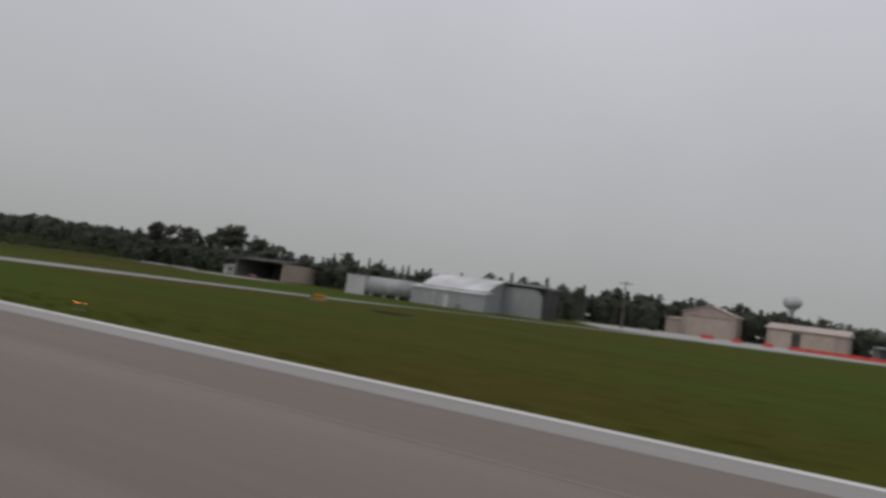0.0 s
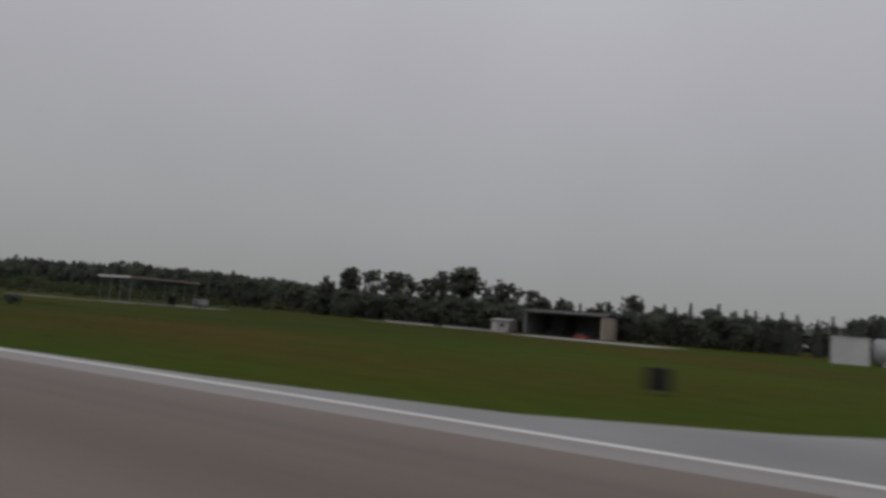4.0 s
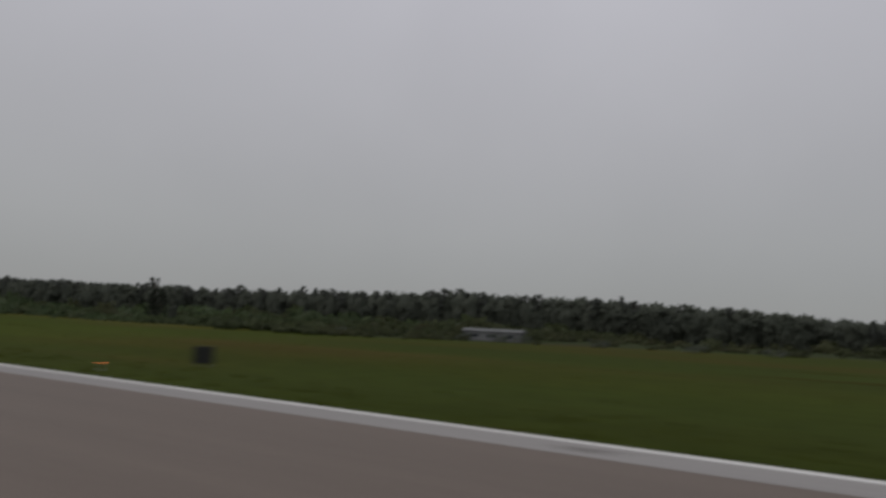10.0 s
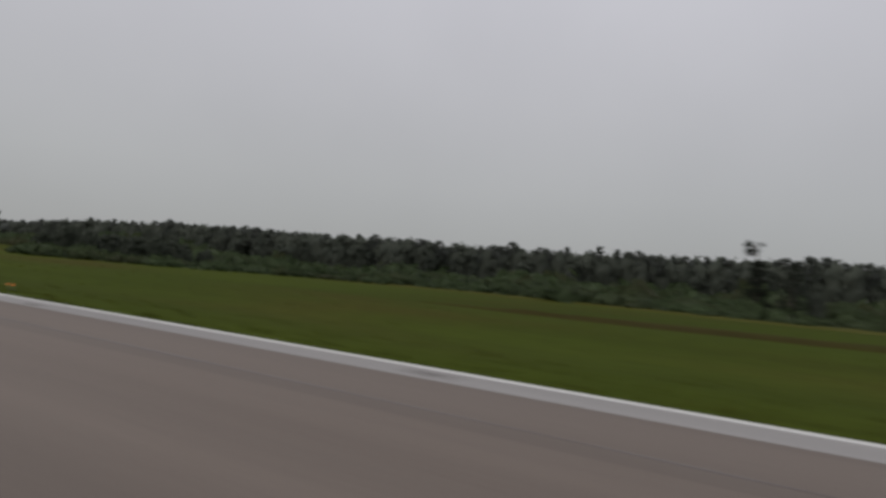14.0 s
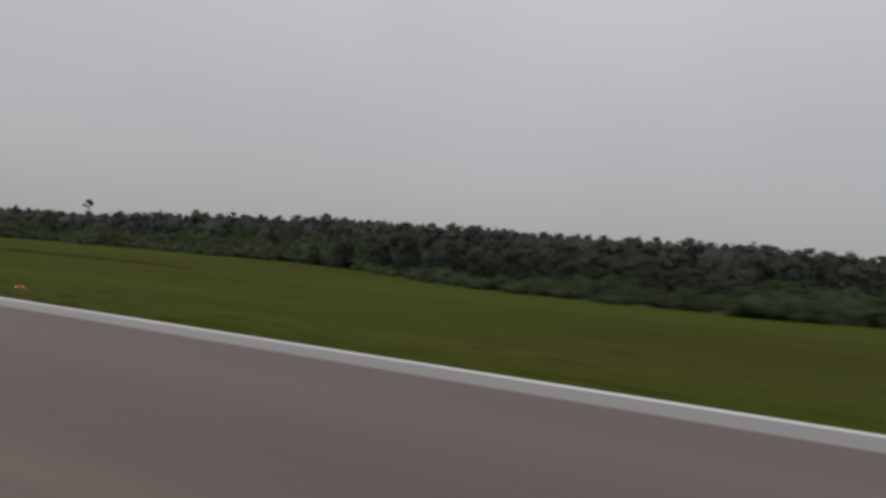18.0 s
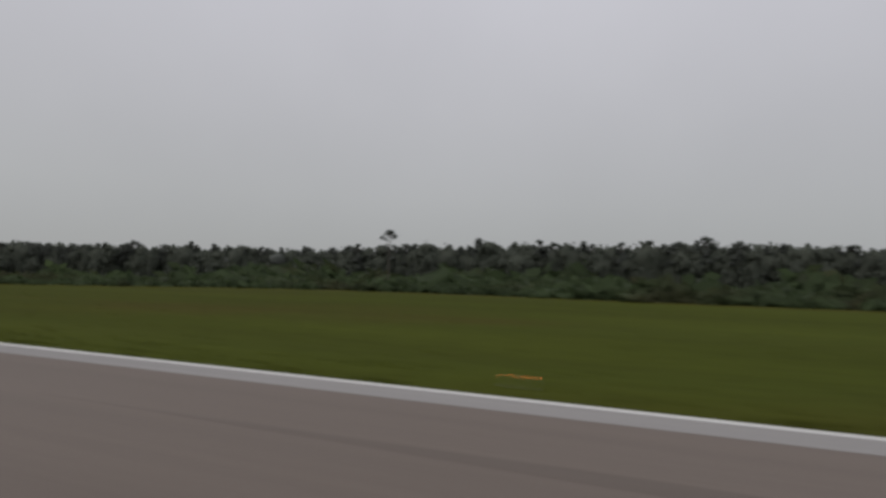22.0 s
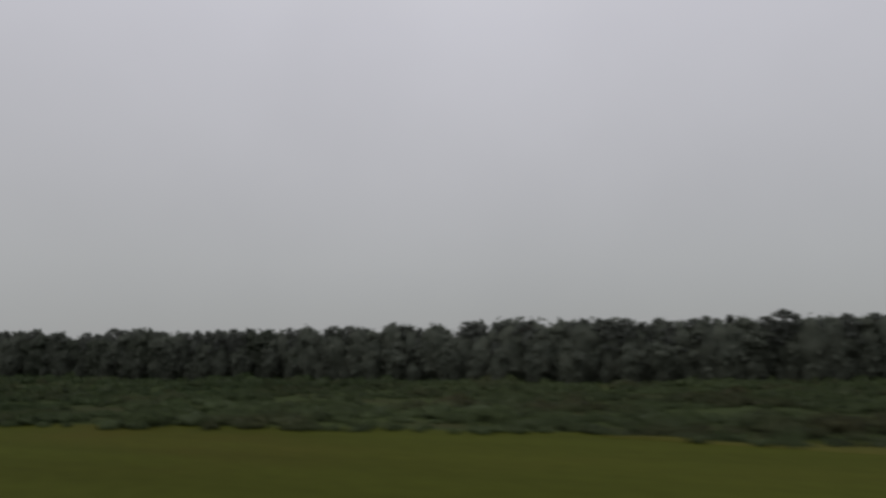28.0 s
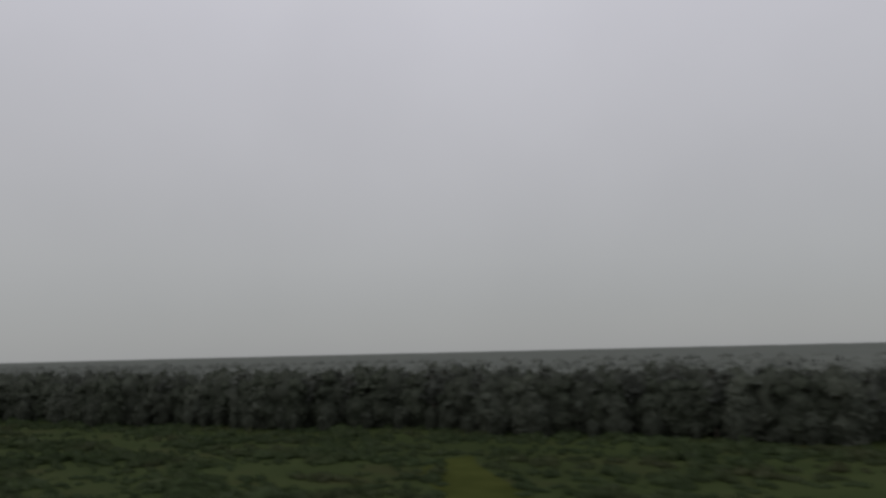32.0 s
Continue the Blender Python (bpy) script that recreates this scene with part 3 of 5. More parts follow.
part("mud", flat_slab([(-28.6, 43.4), (-27.0, 42.0), (-25.2, 41.6), (-24.8, 43.6), (-25.8, 45.2), (-27.4, 45.2), (-28.4, 44.6)], -0.3, 0.01), M["soil"], ditch)


def swale(x0, x1, y0, wide, seed):
    """A low wavering bank of dark rank grass left standing along a drain."""
    g = np.random.default_rng(seed)
    xs = np.arange(x0, x1, -2.0)
    mid = y0 + 1.6 * np.sin(xs * 0.035 + seed) + 0.7 * np.sin(xs * 0.13)
    half = wide / 2 * np.clip(0.55 + 0.5 * np.sin(xs * 0.05 + seed * 2) + g.uniform(-0.25, 0.25, len(xs)), 0.06, 1.4)
    half = half * np.clip(np.minimum(x0 - xs, xs - xs[-1]) / 14.0, 0.02, 1)
    v = np.stack([np.stack([xs, mid + k * half, land(xs, mid + k * half) + ((0.24 + g.uniform(-0.08, 0.08, len(xs))) * np.minimum(1, half) if abs(k) < 1 else -0.03)], -1) for k in (-1, -0.4, 0.4, 1)], 1)
    i, j = np.meshgrid(np.arange(len(xs) - 1), np.arange(3), indexing="ij")
    q = (i * 4 + j).ravel()
    ob = new("rough_grass_strip", quick_mesh("rough_grass_strip", v.reshape(-1, 3), np.stack([q, q + 1, q + 5, q + 4], 1), M["sedge"], True))
    tagged(ob, "dark strip of rank grass standing in the mown field", "grass", kind="structure")


swale(-138, -232, 40.3, 2.4, 1)
swale(-180, -236, 49.0, 2.0, 2)
swale(-292, -362, 39.5, 2.8, 3)
swale(-500, -562, 48.0, 2.6, 4)


def scrub_ground():
    """The rough unmown floor between the mown grass and the wood."""
    xs = np.arange(-1500, -205, 6.0)
    u = np.linspace(0, 1, 14)
    g = np.random.default_rng(3)
    y0 = np.array([scrub_y(a) for a in xs]) + g.uniform(-1.5, 1.5, len(xs))
    y1 = np.array([forest_y(a) for a in xs]) + 30
    Y = y0[:, None] + u[None] * (y1 - y0)[:, None]
    X = np.repeat(xs[:, None], len(u), 1)
    Z = land(X, Y) + 0.05
    Z[:, 0] -= 0.09
    n = len(u)
    i, j = np.meshgrid(np.arange(len(xs) - 1), np.arange(n - 1), indexing="ij")
    q = (i * n + j).ravel()
    ob = new("scrub_ground", quick_mesh("scrub_ground", np.stack([X, Y, Z], -1).reshape(-1, 3), np.stack([q, q + n, q + n + 1, q + 1], 1), M["scrub_floor"], True))
    tagged(ob, "rough dark green unmown ground before the wood", "ground", kind="structure")


def straw_edge(x0, x1, wide, seed):
    """A ragged pale margin of uncut grass along the foot of the scrub."""
    g = np.random.default_rng(seed)
    xs = np.arange(x0, x1, -2.0)
    near = np.array([scrub_y(a) for a in xs]) - wide * (0.55 + 0.35 * np.sin(xs * 0.07 + seed)) + g.uniform(-0.6, 0.6, len(xs))
    far = np.array([scrub_y(a) for a in xs]) + 3.0
    near = far + (near - far) * np.clip(np.minimum(x0 - xs, xs - xs[-1]) / 20.0, 0.05, 1)
    v = np.stack([np.stack([xs, near + (far - near) * k, land(xs, near + (far - near) * k) + (-0.03 if k == 0 else 0.10 + g.uniform(0, 0.12, len(xs)))], -1) for k in (0, 0.15, 0.6, 1)], 1)
    i, j = np.meshgrid(np.arange(len(xs) - 1), np.arange(3), indexing="ij")
    q = (i * 4 + j).ravel()
    ob = new("uncut_grass_margin", quick_mesh("uncut_grass_margin", v.reshape(-1, 3), np.stack([q, q + 1, q + 5, q + 4], 1), M["straw"], True))
    tagged(ob, "pale yellowish margin of uncut grass before the scrub", "grass", kind="structure")


scrub_ground()
straw_edge(-560, -800, 7.0, 3)
straw_edge(-300, -410, 5.0, 5)
clearing = new("clearing", None)
tagged(clearing, "pale green grassy clearing winding through the scrub", "grass", kind="structure")
part("turf", flat_slab([(-987.0, 110), (-983.5, 114.5), (-980, 106), (-974, 97), (-967, 87), (-960, 76), (-952, 66), (-964, 62), (-971, 74), (-979, 86), (-984, 94), (-987, 100)], -0.2, 0.09), M["meadow"], clearing)


# ---------------------------------------------------------------- trees
def crown_mesh(name, centres, radii, count, size, seed, mat, flat=0.75):
    v, f = leaf_arrays(centres, radii, count, size, np.random.default_rng(seed), flat)
    return quick_mesh(name, v, f, mat)


def crown_rows(rng, wide, top=9.8, n=13):
    """Heights and radii of a crown that is leafy to the ground, domed and lobed above."""
    rows = []
    for k in range(n):
        h = k / (n - 1)
        w = wide * (0.75 + 0.25 * min(1, h * 3)) * math.sqrt(max(0.0, 1.0 - (max(0, h - 0.45) / 0.55) ** 2.4)) * rng.uniform(0.86, 1.14)
        rows.append((0.15 + h * (top - 0.15), max(w, 0.04)))
    return rows


def edge_tree(seed, leaf="leaf"):
    """A forest-edge tree 10 m high: foliage almost to the ground, lumpy broken top."""
    rng, g = random.Random(seed), np.random.default_rng(seed)
    tubes = [([(0, 0, -0.4), (0.1, 0, 3), (rng.uniform(-0.3, 0.3), 0.1, 6), (rng.uniform(-0.5, 0.5), 0, 8.6)], [0.26, 0.19, 0.12, 0.04])]
    v0, f0 = lumpy_hull(crown_rows(rng, rng.uniform(1.5, 2.1), rng.uniform(7.6, 8.6), 9), seed, 11, 0.15)
    for k in range(5):
        # side and top masses that break the outline
        a, r = rng.uniform(0, 6.28), rng.uniform(0.6, 1.1)
        top = rng.uniform(6.6, 9.6) if k < 4 else 9.8
        rows = [(top - 2.4 * r + 2.4 * r * j / 4, r * math.sin(math.pi * (0.08 + 0.9 * j / 4))) for j in range(5)]
        v1, f1 = lumpy_hull(rows, seed * 9 + k, 7, 0.18)
        v1 = v1 + np.array([math.cos(a), math.sin(a), 0]) * (1.4 if k < 4 else 0.4)
        f0 = np.concatenate([f0, f1 + len(v0)])
        v0 = np.concatenate([v0, v1])
        tubes.append(([(0, 0, top * 0.6), (math.cos(a), math.sin(a), top - r)], [0.08, 0.03]))
    v2, f2 = leaves_on(v0, f0, 820, 0.33, g, 0.75, 1.0)
    me = quick_mesh("crown", np.concatenate([v0, v2]), np.concatenate([f0, f2 + len(v0)]), M[leaf], True)
    return tubes_mesh("trunk", tubes, M["bark"], 5), me


def pine_tree(seed, style="round"):
    """A straight pine 10 m high: bare lower stem, then a round, pointed or tiered head of needle tufts."""
    rng, g = random.Random(seed), np.random.default_rng(seed)
    lean = rng.uniform(-0.35, 0.35)
    base, wide, count = {"round": (0.50, 1.55, 24), "point": (0.30, 1.45, 26), "tier": (0.42, 1.75, 20)}[style]
    tubes = [([(0, 0, -0.4), (lean * 0.3, 0, 4), (lean * 0.7, 0, 7.5), (lean, 0, 9.7)], [0.2, 0.15, 0.09, 0.03])]
    cs, rs = [], []
    for k in range(count):
        u = (k + rng.random()) / count
        if style == "round":
            reach = wide * math.sqrt(max(0.02, 1 - (2 * u - 0.85) ** 2 / 1.4)) * rng.uniform(0.45, 1.0)
        elif style == "point":
            reach = wide * (1.02 - u) ** 0.75 * rng.uniform(0.35, 1.0)
        else:
            reach = wide * (0.55 + 0.45 * math.sin(u * 21 + seed)) * (1.1 - 0.6 * u) * rng.uniform(0.6, 1.0)
        h = 10 * (base + (0.97 - base) * u)
        a = k * 2.4 + rng.uniform(-0.5, 0.5)
        tip = (lean * h / 10 + reach * math.cos(a), reach * math.sin(a), h)
        cs.append(tip)
        rs.append(rng.uniform(0.42, 0.72) * (1.0 if style == "round" else 1.12 - 0.55 * u))
        tubes.append(([(lean * h / 10, 0, h - 0.55), tip], [0.05, 0.015]))
    cs.append((lean, 0, 9.7))
    rs.append(0.3 if style == "point" else 0.45)
    for k in range(4):
        a, h = rng.uniform(0, 6.28), rng.uniform(2.0, 10 * base)
        tubes.append(([(lean * h / 10, 0, h), (0.8 * math.cos(a), 0.8 * math.sin(a), h + 0.1)], [0.03, 0.01]))
    rows = [(10 * (base + 0.04 + (0.80 - base) * j / 4), wide * 0.5 * math.sin(math.pi * (0.12 + 0.80 * j / 4))) for j in range(5)]
    v0, f0 = lumpy_hull(rows, seed, 7, 0.2)
    v1, f1 = leaf_arrays(cs, rs, 26, 0.24, g, 0.6)
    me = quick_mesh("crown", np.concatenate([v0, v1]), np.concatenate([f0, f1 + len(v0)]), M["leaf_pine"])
    return tubes_mesh("trunk", tubes, M["bark"], 4), me


def open_tree(seed, spread=2.6, limbs=9, lush=1.0):
    """A tall field tree 10 m high: a short bole, rising forked limbs, leaf sprays at their ends, sky between."""
    rng = random.Random(seed)
    fork = rng.uniform(2.6, 3.6)
    tubes = [([(0, 0, -0.4), (0.05, 0.05, 1.6), (0.1, 0, fork)], [0.36, 0.28, 0.24])]
    cs, rs = [], []
    for k in range(limbs):
        a = 2.4 * k + rng.uniform(-0.4, 0.4)
        u = (k + 0.5) / limbs
        h = 5.2 + 4.3 * u ** 0.8 + rng.uniform(-0.5, 0.3)
        reach = spread * (1.0 - 0.65 * u ** 2) * rng.uniform(0.45, 1.0)
        tip = (reach * math.cos(a), reach * math.sin(a), h)
        mid = (tip[0] * 0.40, tip[1] * 0.40, fork + (h - fork) * 0.55)
        tubes.append(([(0.1, 0, fork), mid, tip], [0.16, 0.10, 0.03]))
        for j in range(4):
            # sprays on twigs about the limb's end
            b, d = rng.uniform(0, 6.28), rng.uniform(0.25, 1.0)
            end = (tip[0] + d * math.cos(b), tip[1] + d * math.sin(b), tip[2] + rng.uniform(-0.7, 0.5))
            tubes.append(([((mid[0] + tip[0]) / 2, (mid[1] + tip[1]) / 2, (mid[2] + tip[2]) / 2), end], [0.05, 0.015]))
            for m in range(3):
                cs.append(tuple(c + rng.uniform(-0.45, 0.45) for c in end))
                rs.append(rng.uniform(0.28, 0.52) * lush)
    for k in range(int(10 * lush)):
        # low sprays and creepers about the bole
        a = rng.uniform(0, 6.28)
        cs.append((0.7 * math.cos(a), 0.7 * math.sin(a), rng.uniform(0.6, 4.5)))
        rs.append(rng.uniform(0.4, 0.7))
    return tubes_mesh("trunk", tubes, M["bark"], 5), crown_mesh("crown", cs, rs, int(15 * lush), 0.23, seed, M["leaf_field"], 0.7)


def dead_top_tree(seed):
    """A bent, thinly leaved tree 10 m high with a ragged tuft at the top."""
    rng = random.Random(seed)
    tubes = [([(0, 0, -0.4), (0.1, 0, 4), (-0.1, 0, 7), (-0.55, 0, 9.7)], [0.22, 0.17, 0.11, 0.04])]
    cs, rs = [], []
    for h, reach, n in ((9.5, 0.7, 5), (8.6, 0.6, 4), (7.4, 0.45, 3), (6.0, 0.8, 5), (4.8, 0.9, 6), (3.4, 1.0, 6), (2.0, 1.1, 6)):
        for k in range(n):
            a = rng.uniform(0, 6.28)
            tip = (reach * math.cos(a) - (0.5 if h > 8 else 0.0), reach * math.sin(a), h + rng.uniform(-0.4, 0.3))
            tubes.append(([(-0.05 * max(0, h - 5), 0, h - 0.5), tip], [0.05, 0.015]))
            cs.append(tip)
            rs.append(rng.uniform(0.25, 0.5))
    return tubes_mesh("trunk", tubes, M["bark"], 5), crown_mesh("crown", cs, rs, 24, 0.24, seed, M["leaf_dark"], 0.7)


def spire_tree(seed, wide=1.25, ragged=0.5, leaf="leaf_pine"):
    """A narrow pointed conifer 10 m high with feathery whorls."""
    rng = random.Random(seed)
    tubes = [([(0, 0, -0.4), (0, 0, 5), (rng.uniform(-0.15, 0.15), 0, 9.9)], [0.2, 0.12, 0.02])]
    cs, rs = [], []
    for k in range(34):
        h = 0.04 + 0.94 * k / 33
        w = wide * (1 - h) ** 0.7 * rng.uniform(1 - ragged, 1)
        a = k * 2.4
        cs.append((w * math.cos(a), w * math.sin(a), 10 * h))
        rs.append(0.62 * wide * (1 - h) ** 0.8 + 0.16)
        if k % 2:
            tubes.append(([(0, 0, 10 * h - 0.2), cs[-1]], [0.03, 0.01]))
    return tubes_mesh("trunk", tubes, M["bark"], 4), crown_mesh("crown", cs, rs, 22, 0.22, seed, M[leaf], 0.7)


def flat_pine(seed):
    """A bare-stemmed pine 10 m high with a flat head of spreading tufts."""
    rng = random.Random(seed)
    tubes = [([(0, 0, -0.4), (0.15, 0, 4), (0.05, 0, 7.4), (0.3, 0, 9.3)], [0.17, 0.13, 0.10, 0.04])]
    cs, rs = [], []
    for tx, tz, w in ((-1.4, 8.1, 0.75), (1.5, 8.4, 0.8), (0.2, 9.2, 0.9), (-0.5, 8.8, 0.7), (0.9, 9.0, 0.7), (-0.4, 6.9, 0.4)):
        tip = (tx, rng.uniform(-0.5, 0.5), tz)
        tubes.append(([(0.1, 0, tz - 1.0), tip], [0.06, 0.02]))
        for j in range(4):
            cs.append((tip[0] + rng.uniform(-0.6, 0.6), tip[1] + rng.uniform(-0.7, 0.7), tz + rng.uniform(-0.1, 0.25)))
            rs.append(w * rng.uniform(0.5, 0.8))
    return tubes_mesh("trunk", tubes, M["bark"], 6), crown_mesh("crown", cs, rs, 20, 0.2, seed, M["leaf_pine"], 0.4)


KINDS = {
    "edge": [edge_tree(s) for s in (3, 5, 8, 13, 21, 34, 55)],
    "pine": [pine_tree(s, style) for s, style in ((2, "round"), (4, "point"), (6, "round"), (9, "tier"), (14, "round"), (18, "point"), (22, "tier"), (25, "round"))],
    "open": [open_tree(*a) for a in ((11, 2.3, 9, 0.9), (12, 2.7, 11, 0.9), (15, 2.0, 9, 0.85), (17, 2.8, 12, 0.9), (23, 1.1, 18, 1.45), (24, 2.2, 20, 1.35), (27, 1.8, 13, 0.95), (29, 2.4, 15, 1.0))],
    "spire": [spire_tree(*a) for a in ((31, 1.25, 0.5), (32, 1.0, 0.6), (36, 1.5, 0.65), (38, 1.15, 0.4))],
    "dark": [edge_tree(s, "leaf_mid") for s in (61, 62, 64, 67)],
    "cypress": [spire_tree(41, 1.7, 0.25, "leaf_dark")],
    "dead": [dead_top_tree(43)],
    "lone": [flat_pine(71)],
}
LABELS = {
    "edge": ("dark green broad tree at the forest edge, leafy to the ground", "tree", "forest edge trees"),
    "pine": ("slender dark pine with a tufted head at the forest edge", "pine tree", "forest edge pines"),
    "open": ("tall field tree with forked limbs and gaps in its crown", "tree", "tall trees behind the open hangar"),
    "spire": ("narrow pointed dark conifer beside the hangars", "conifer", "pointed conifers"),
    "dark": ("broad deep green tree at the forest edge", "tree", "forest edge trees"),
    "cypress": ("dense dark pointed conifer standing before the forest", "conifer", "dark conifers"),
    "dead": ("bent thin tree with a ragged top before the forest", "tree", ""),
    "lone": ("lone tall pine with a thin flat top above the forest", "pine tree", ""),
}


def plant(kind, k, x, y, height, turn=0.0, wide=1.0):
    trunk, crown = KINDS[kind][k % len(KINDS[kind])]
    label, cat, group = LABELS[kind]
    s = height / 10.0
    t = thing("pine_tree" if kind in ("pine", "lone") else "conifer" if kind in ("spire", "cypress") else "tree", Matrix.Translation((x, y, float(land(x, y)))) @ Matrix.Rotation(turn, 4, "Z") @ Matrix.Diagonal((s * wide, s * wide, s, 1)), label, cat, group)
    child("trunk", trunk, t)
    child("crown", crown, t)
    return t


def belt(name, label, rows, mat="leaf"):
    """Trees of a belt that stand too close to be told apart, as one mesh of crowns."""
    vs, fs, base = [], [], 0
    for kind, k, x, y, height, turn, wide in rows:
        me = KINDS[kind][k % len(KINDS[kind])][1]
        v = np.empty(len(me.vertices) * 3, np.float32)
        me.vertices.foreach_get("co", v)
        f = np.empty(len(me.loops), np.int32)
        me.loops.foreach_get("vertex_index", f)
        v, s = v.reshape(-1, 3), height / 10.0
        c, d = math.cos(turn) * s * wide, math.sin(turn) * s * wide
        vs.append(np.stack([x + v[:, 0] * c - v[:, 1] * d, y + v[:, 0] * d + v[:, 1] * c, float(land(x, y)) + v[:, 2] * s], 1))
        fs.append(f.reshape(-1, 4) + base)
        base += len(v)
    ob = new(name, quick_mesh(name, np.concatenate(vs), np.concatenate(fs), M[mat], True))
    tagged(ob, label, "trees", kind="stuff")


rng = random.Random(77)
# the front row of the long forest: pines above a broad-leaved understorey
x, k = -196.0, 0
while x > -1180:
    pines = float(np.interp(-x, [200, 290, 330, 430, 490, 560, 640, 760, 900, 960], [0.25, 0.40, 0.70, 0.65, 0.50, 0.45, 0.70, 0.75, 0.55, 0.40]))
    h = forest_h(x)
    if rng.random() < pines:
        tall = rng.uniform(0.94, 1.04) if rng.random() < 0.93 else rng.uniform(1.04, 1.11)
        plant("pine", rng.randrange(8), x, forest_y(x) + rng.uniform(-1.0, 3.0), h * tall, rng.uniform(0, 6.28), rng.uniform(1.25, 1.6))
    else:
        plant("dark" if x < -880 and rng.random() < 0.7 else "edge", k, x, forest_y(x) + rng.uniform(-3.0, 1.5), h * rng.uniform(0.74, 1.0), rng.uniform(0, 6.28), rng.uniform(1.2, 1.7))
    x -= rng.uniform(1.8, 3.1) * (0.7 + h / 32)
    k += 1
young = []
x = -800.0
while x > -1180:
    young.append(("edge", k, x, forest_y(x) - rng.uniform(2.5, 7.0), forest_h(x) * rng.uniform(0.25, 0.70), rng.uniform(0, 6.28), rng.uniform(1.2, 1.7)))
    x -= rng.uniform(3.0, 9.0)
    k += 1
belt("young_trees", "young dark trees crowding before the wood", young, "leaf_wood")
# tall trees behind the open hangar
for tx, ty, th, style, wide in ((-191, 149, 10.5, 2, 1.1), (-184.3, 150, 13.2, 4, 1.05), (-177.2, 150, 13.4, 0, 1.1), (-172.4, 152, 12.4, 6, 0.9), (-168.2, 150, 13.1, 3, 1.2), (-162.0, 153, 12.0, 1, 1.1), (-156.9, 150, 12.9, 6, 1.05), (-150.3, 150, 14.5, 5, 1.25), (-144.6, 153, 10.6, 2, 1.2), (-139.6, 150, 11.4, 7, 1.2), (-133.5, 152, 10.4, 3, 1.2), (-128, 157, 8.6, 1, 1.2), (-111, 154, 9.9, 6, 1.2), (-118, 156, 8.4, 2, 1.2)):
    plant("open", style, tx, ty, th, tx * 0.7, wide)
back = []
for k in range(46):
    tx = -84 - k * 2.45
    kind = "edge" if tx < -128 or k % 2 == 0 else "spire"
    back.append((kind, k, tx, 145 + rng.uniform(-4, 6) + (2 if tx < -150 else -2), rng.uniform(6.0, 7.9), rng.uniform(0, 6.28), 1.9))
# pointed trees by the hangars
for k, (tx, th) in enumerate([(-124, 8.2), (-120.5, 7.4), (-115, 8.0), (-107, 9.0), (-105, 7.8), (-103.5, 8.3), (-100.5, 7.6), (-98, 8.9), (-95, 7.9), (-92.5, 8.8), (-90.5, 7.5), (-88, 8.4), (-86, 7.9), (-84, 7.4), (-81.5, 8.2), (-79, 7.6), (-75.5, 7.2), (-73, 8.0), (-70, 7.6)]):
    plant("spire", k, tx, 142 + (k % 3) * 3, th, k, rng.uniform(0.85, 1.25))
for k in range(36):
    tx = 62 - k * 3.5
    back.append(("edge" if k % 3 else "pine", k, tx, 240 + rng.uniform(-4, 10), (11.6 if -62 < tx < -14 else 10.2 if tx < 8 else 8.0) * rng.uniform(0.9, 1.12), rng.uniform(0, 6.28), 1.4))
for k in range(16):
    back.append(("edge" if k % 2 else "spire", k, -46 - k * 3.2, 158 + rng.uniform(-4, 6), rng.uniform(6.2, 8.4), rng.uniform(0, 6.28), 1.5))
for k in range(11):
    back.append(("edge" if k % 3 else "pine", k + 2, -61.0 + k * 2.5, 190 + rng.uniform(-3, 4), rng.uniform(7.0, 9.4), rng.uniform(0, 6.28), 1.4))
for k, (tx, th) in enumerate([(-66.5, 8.8), (-62.0, 9.6), (-57.5, 8.8), (-53.0, 9.4), (-48.0, 8.2), (-44.0, 8.6)]):
    plant("spire" if k % 2 else "pine", k, tx, 150 + (k % 2) * 3, th, k * 1.3, 1.2)
belt("tree_belt", "dense dark belt of trees behind the hangars", back)
# single trees that stand clear of the wood
plant("lone", 0, -661.2, 139.3, 15.7, 0.0, 0.6)
plant("dead", 0, -344.7, 87.4, 9.2, 0.4, 1.15)
plant("cypress", 0, -344.9, 87.0, 6.6, 2.0, 1.25)
plant("cypress", 0, -340.8, 86.0, 6.9, 1.0, 1.5)
plant("edge", 2, -338.5, 87.0, 4.6, 2.0, 0.9)
# a dark thicket that stands before the wood
for k in range(34):
    tx = -458.0 - k * 2.05 + rng.uniform(-0.8, 0.8)
    tall = float(np.interp(-tx, [455, 468, 495, 515, 530], [3.0, 5.4, 6.8, 6.4, 3.6])) * rng.uniform(0.75, 1.06)
    plant("dark", k, tx, 92.0 + (k % 3) * 3.2 + rng.uniform(-1.2, 1.2), tall, k * 1.7, rng.uniform(1.2, 1.7))


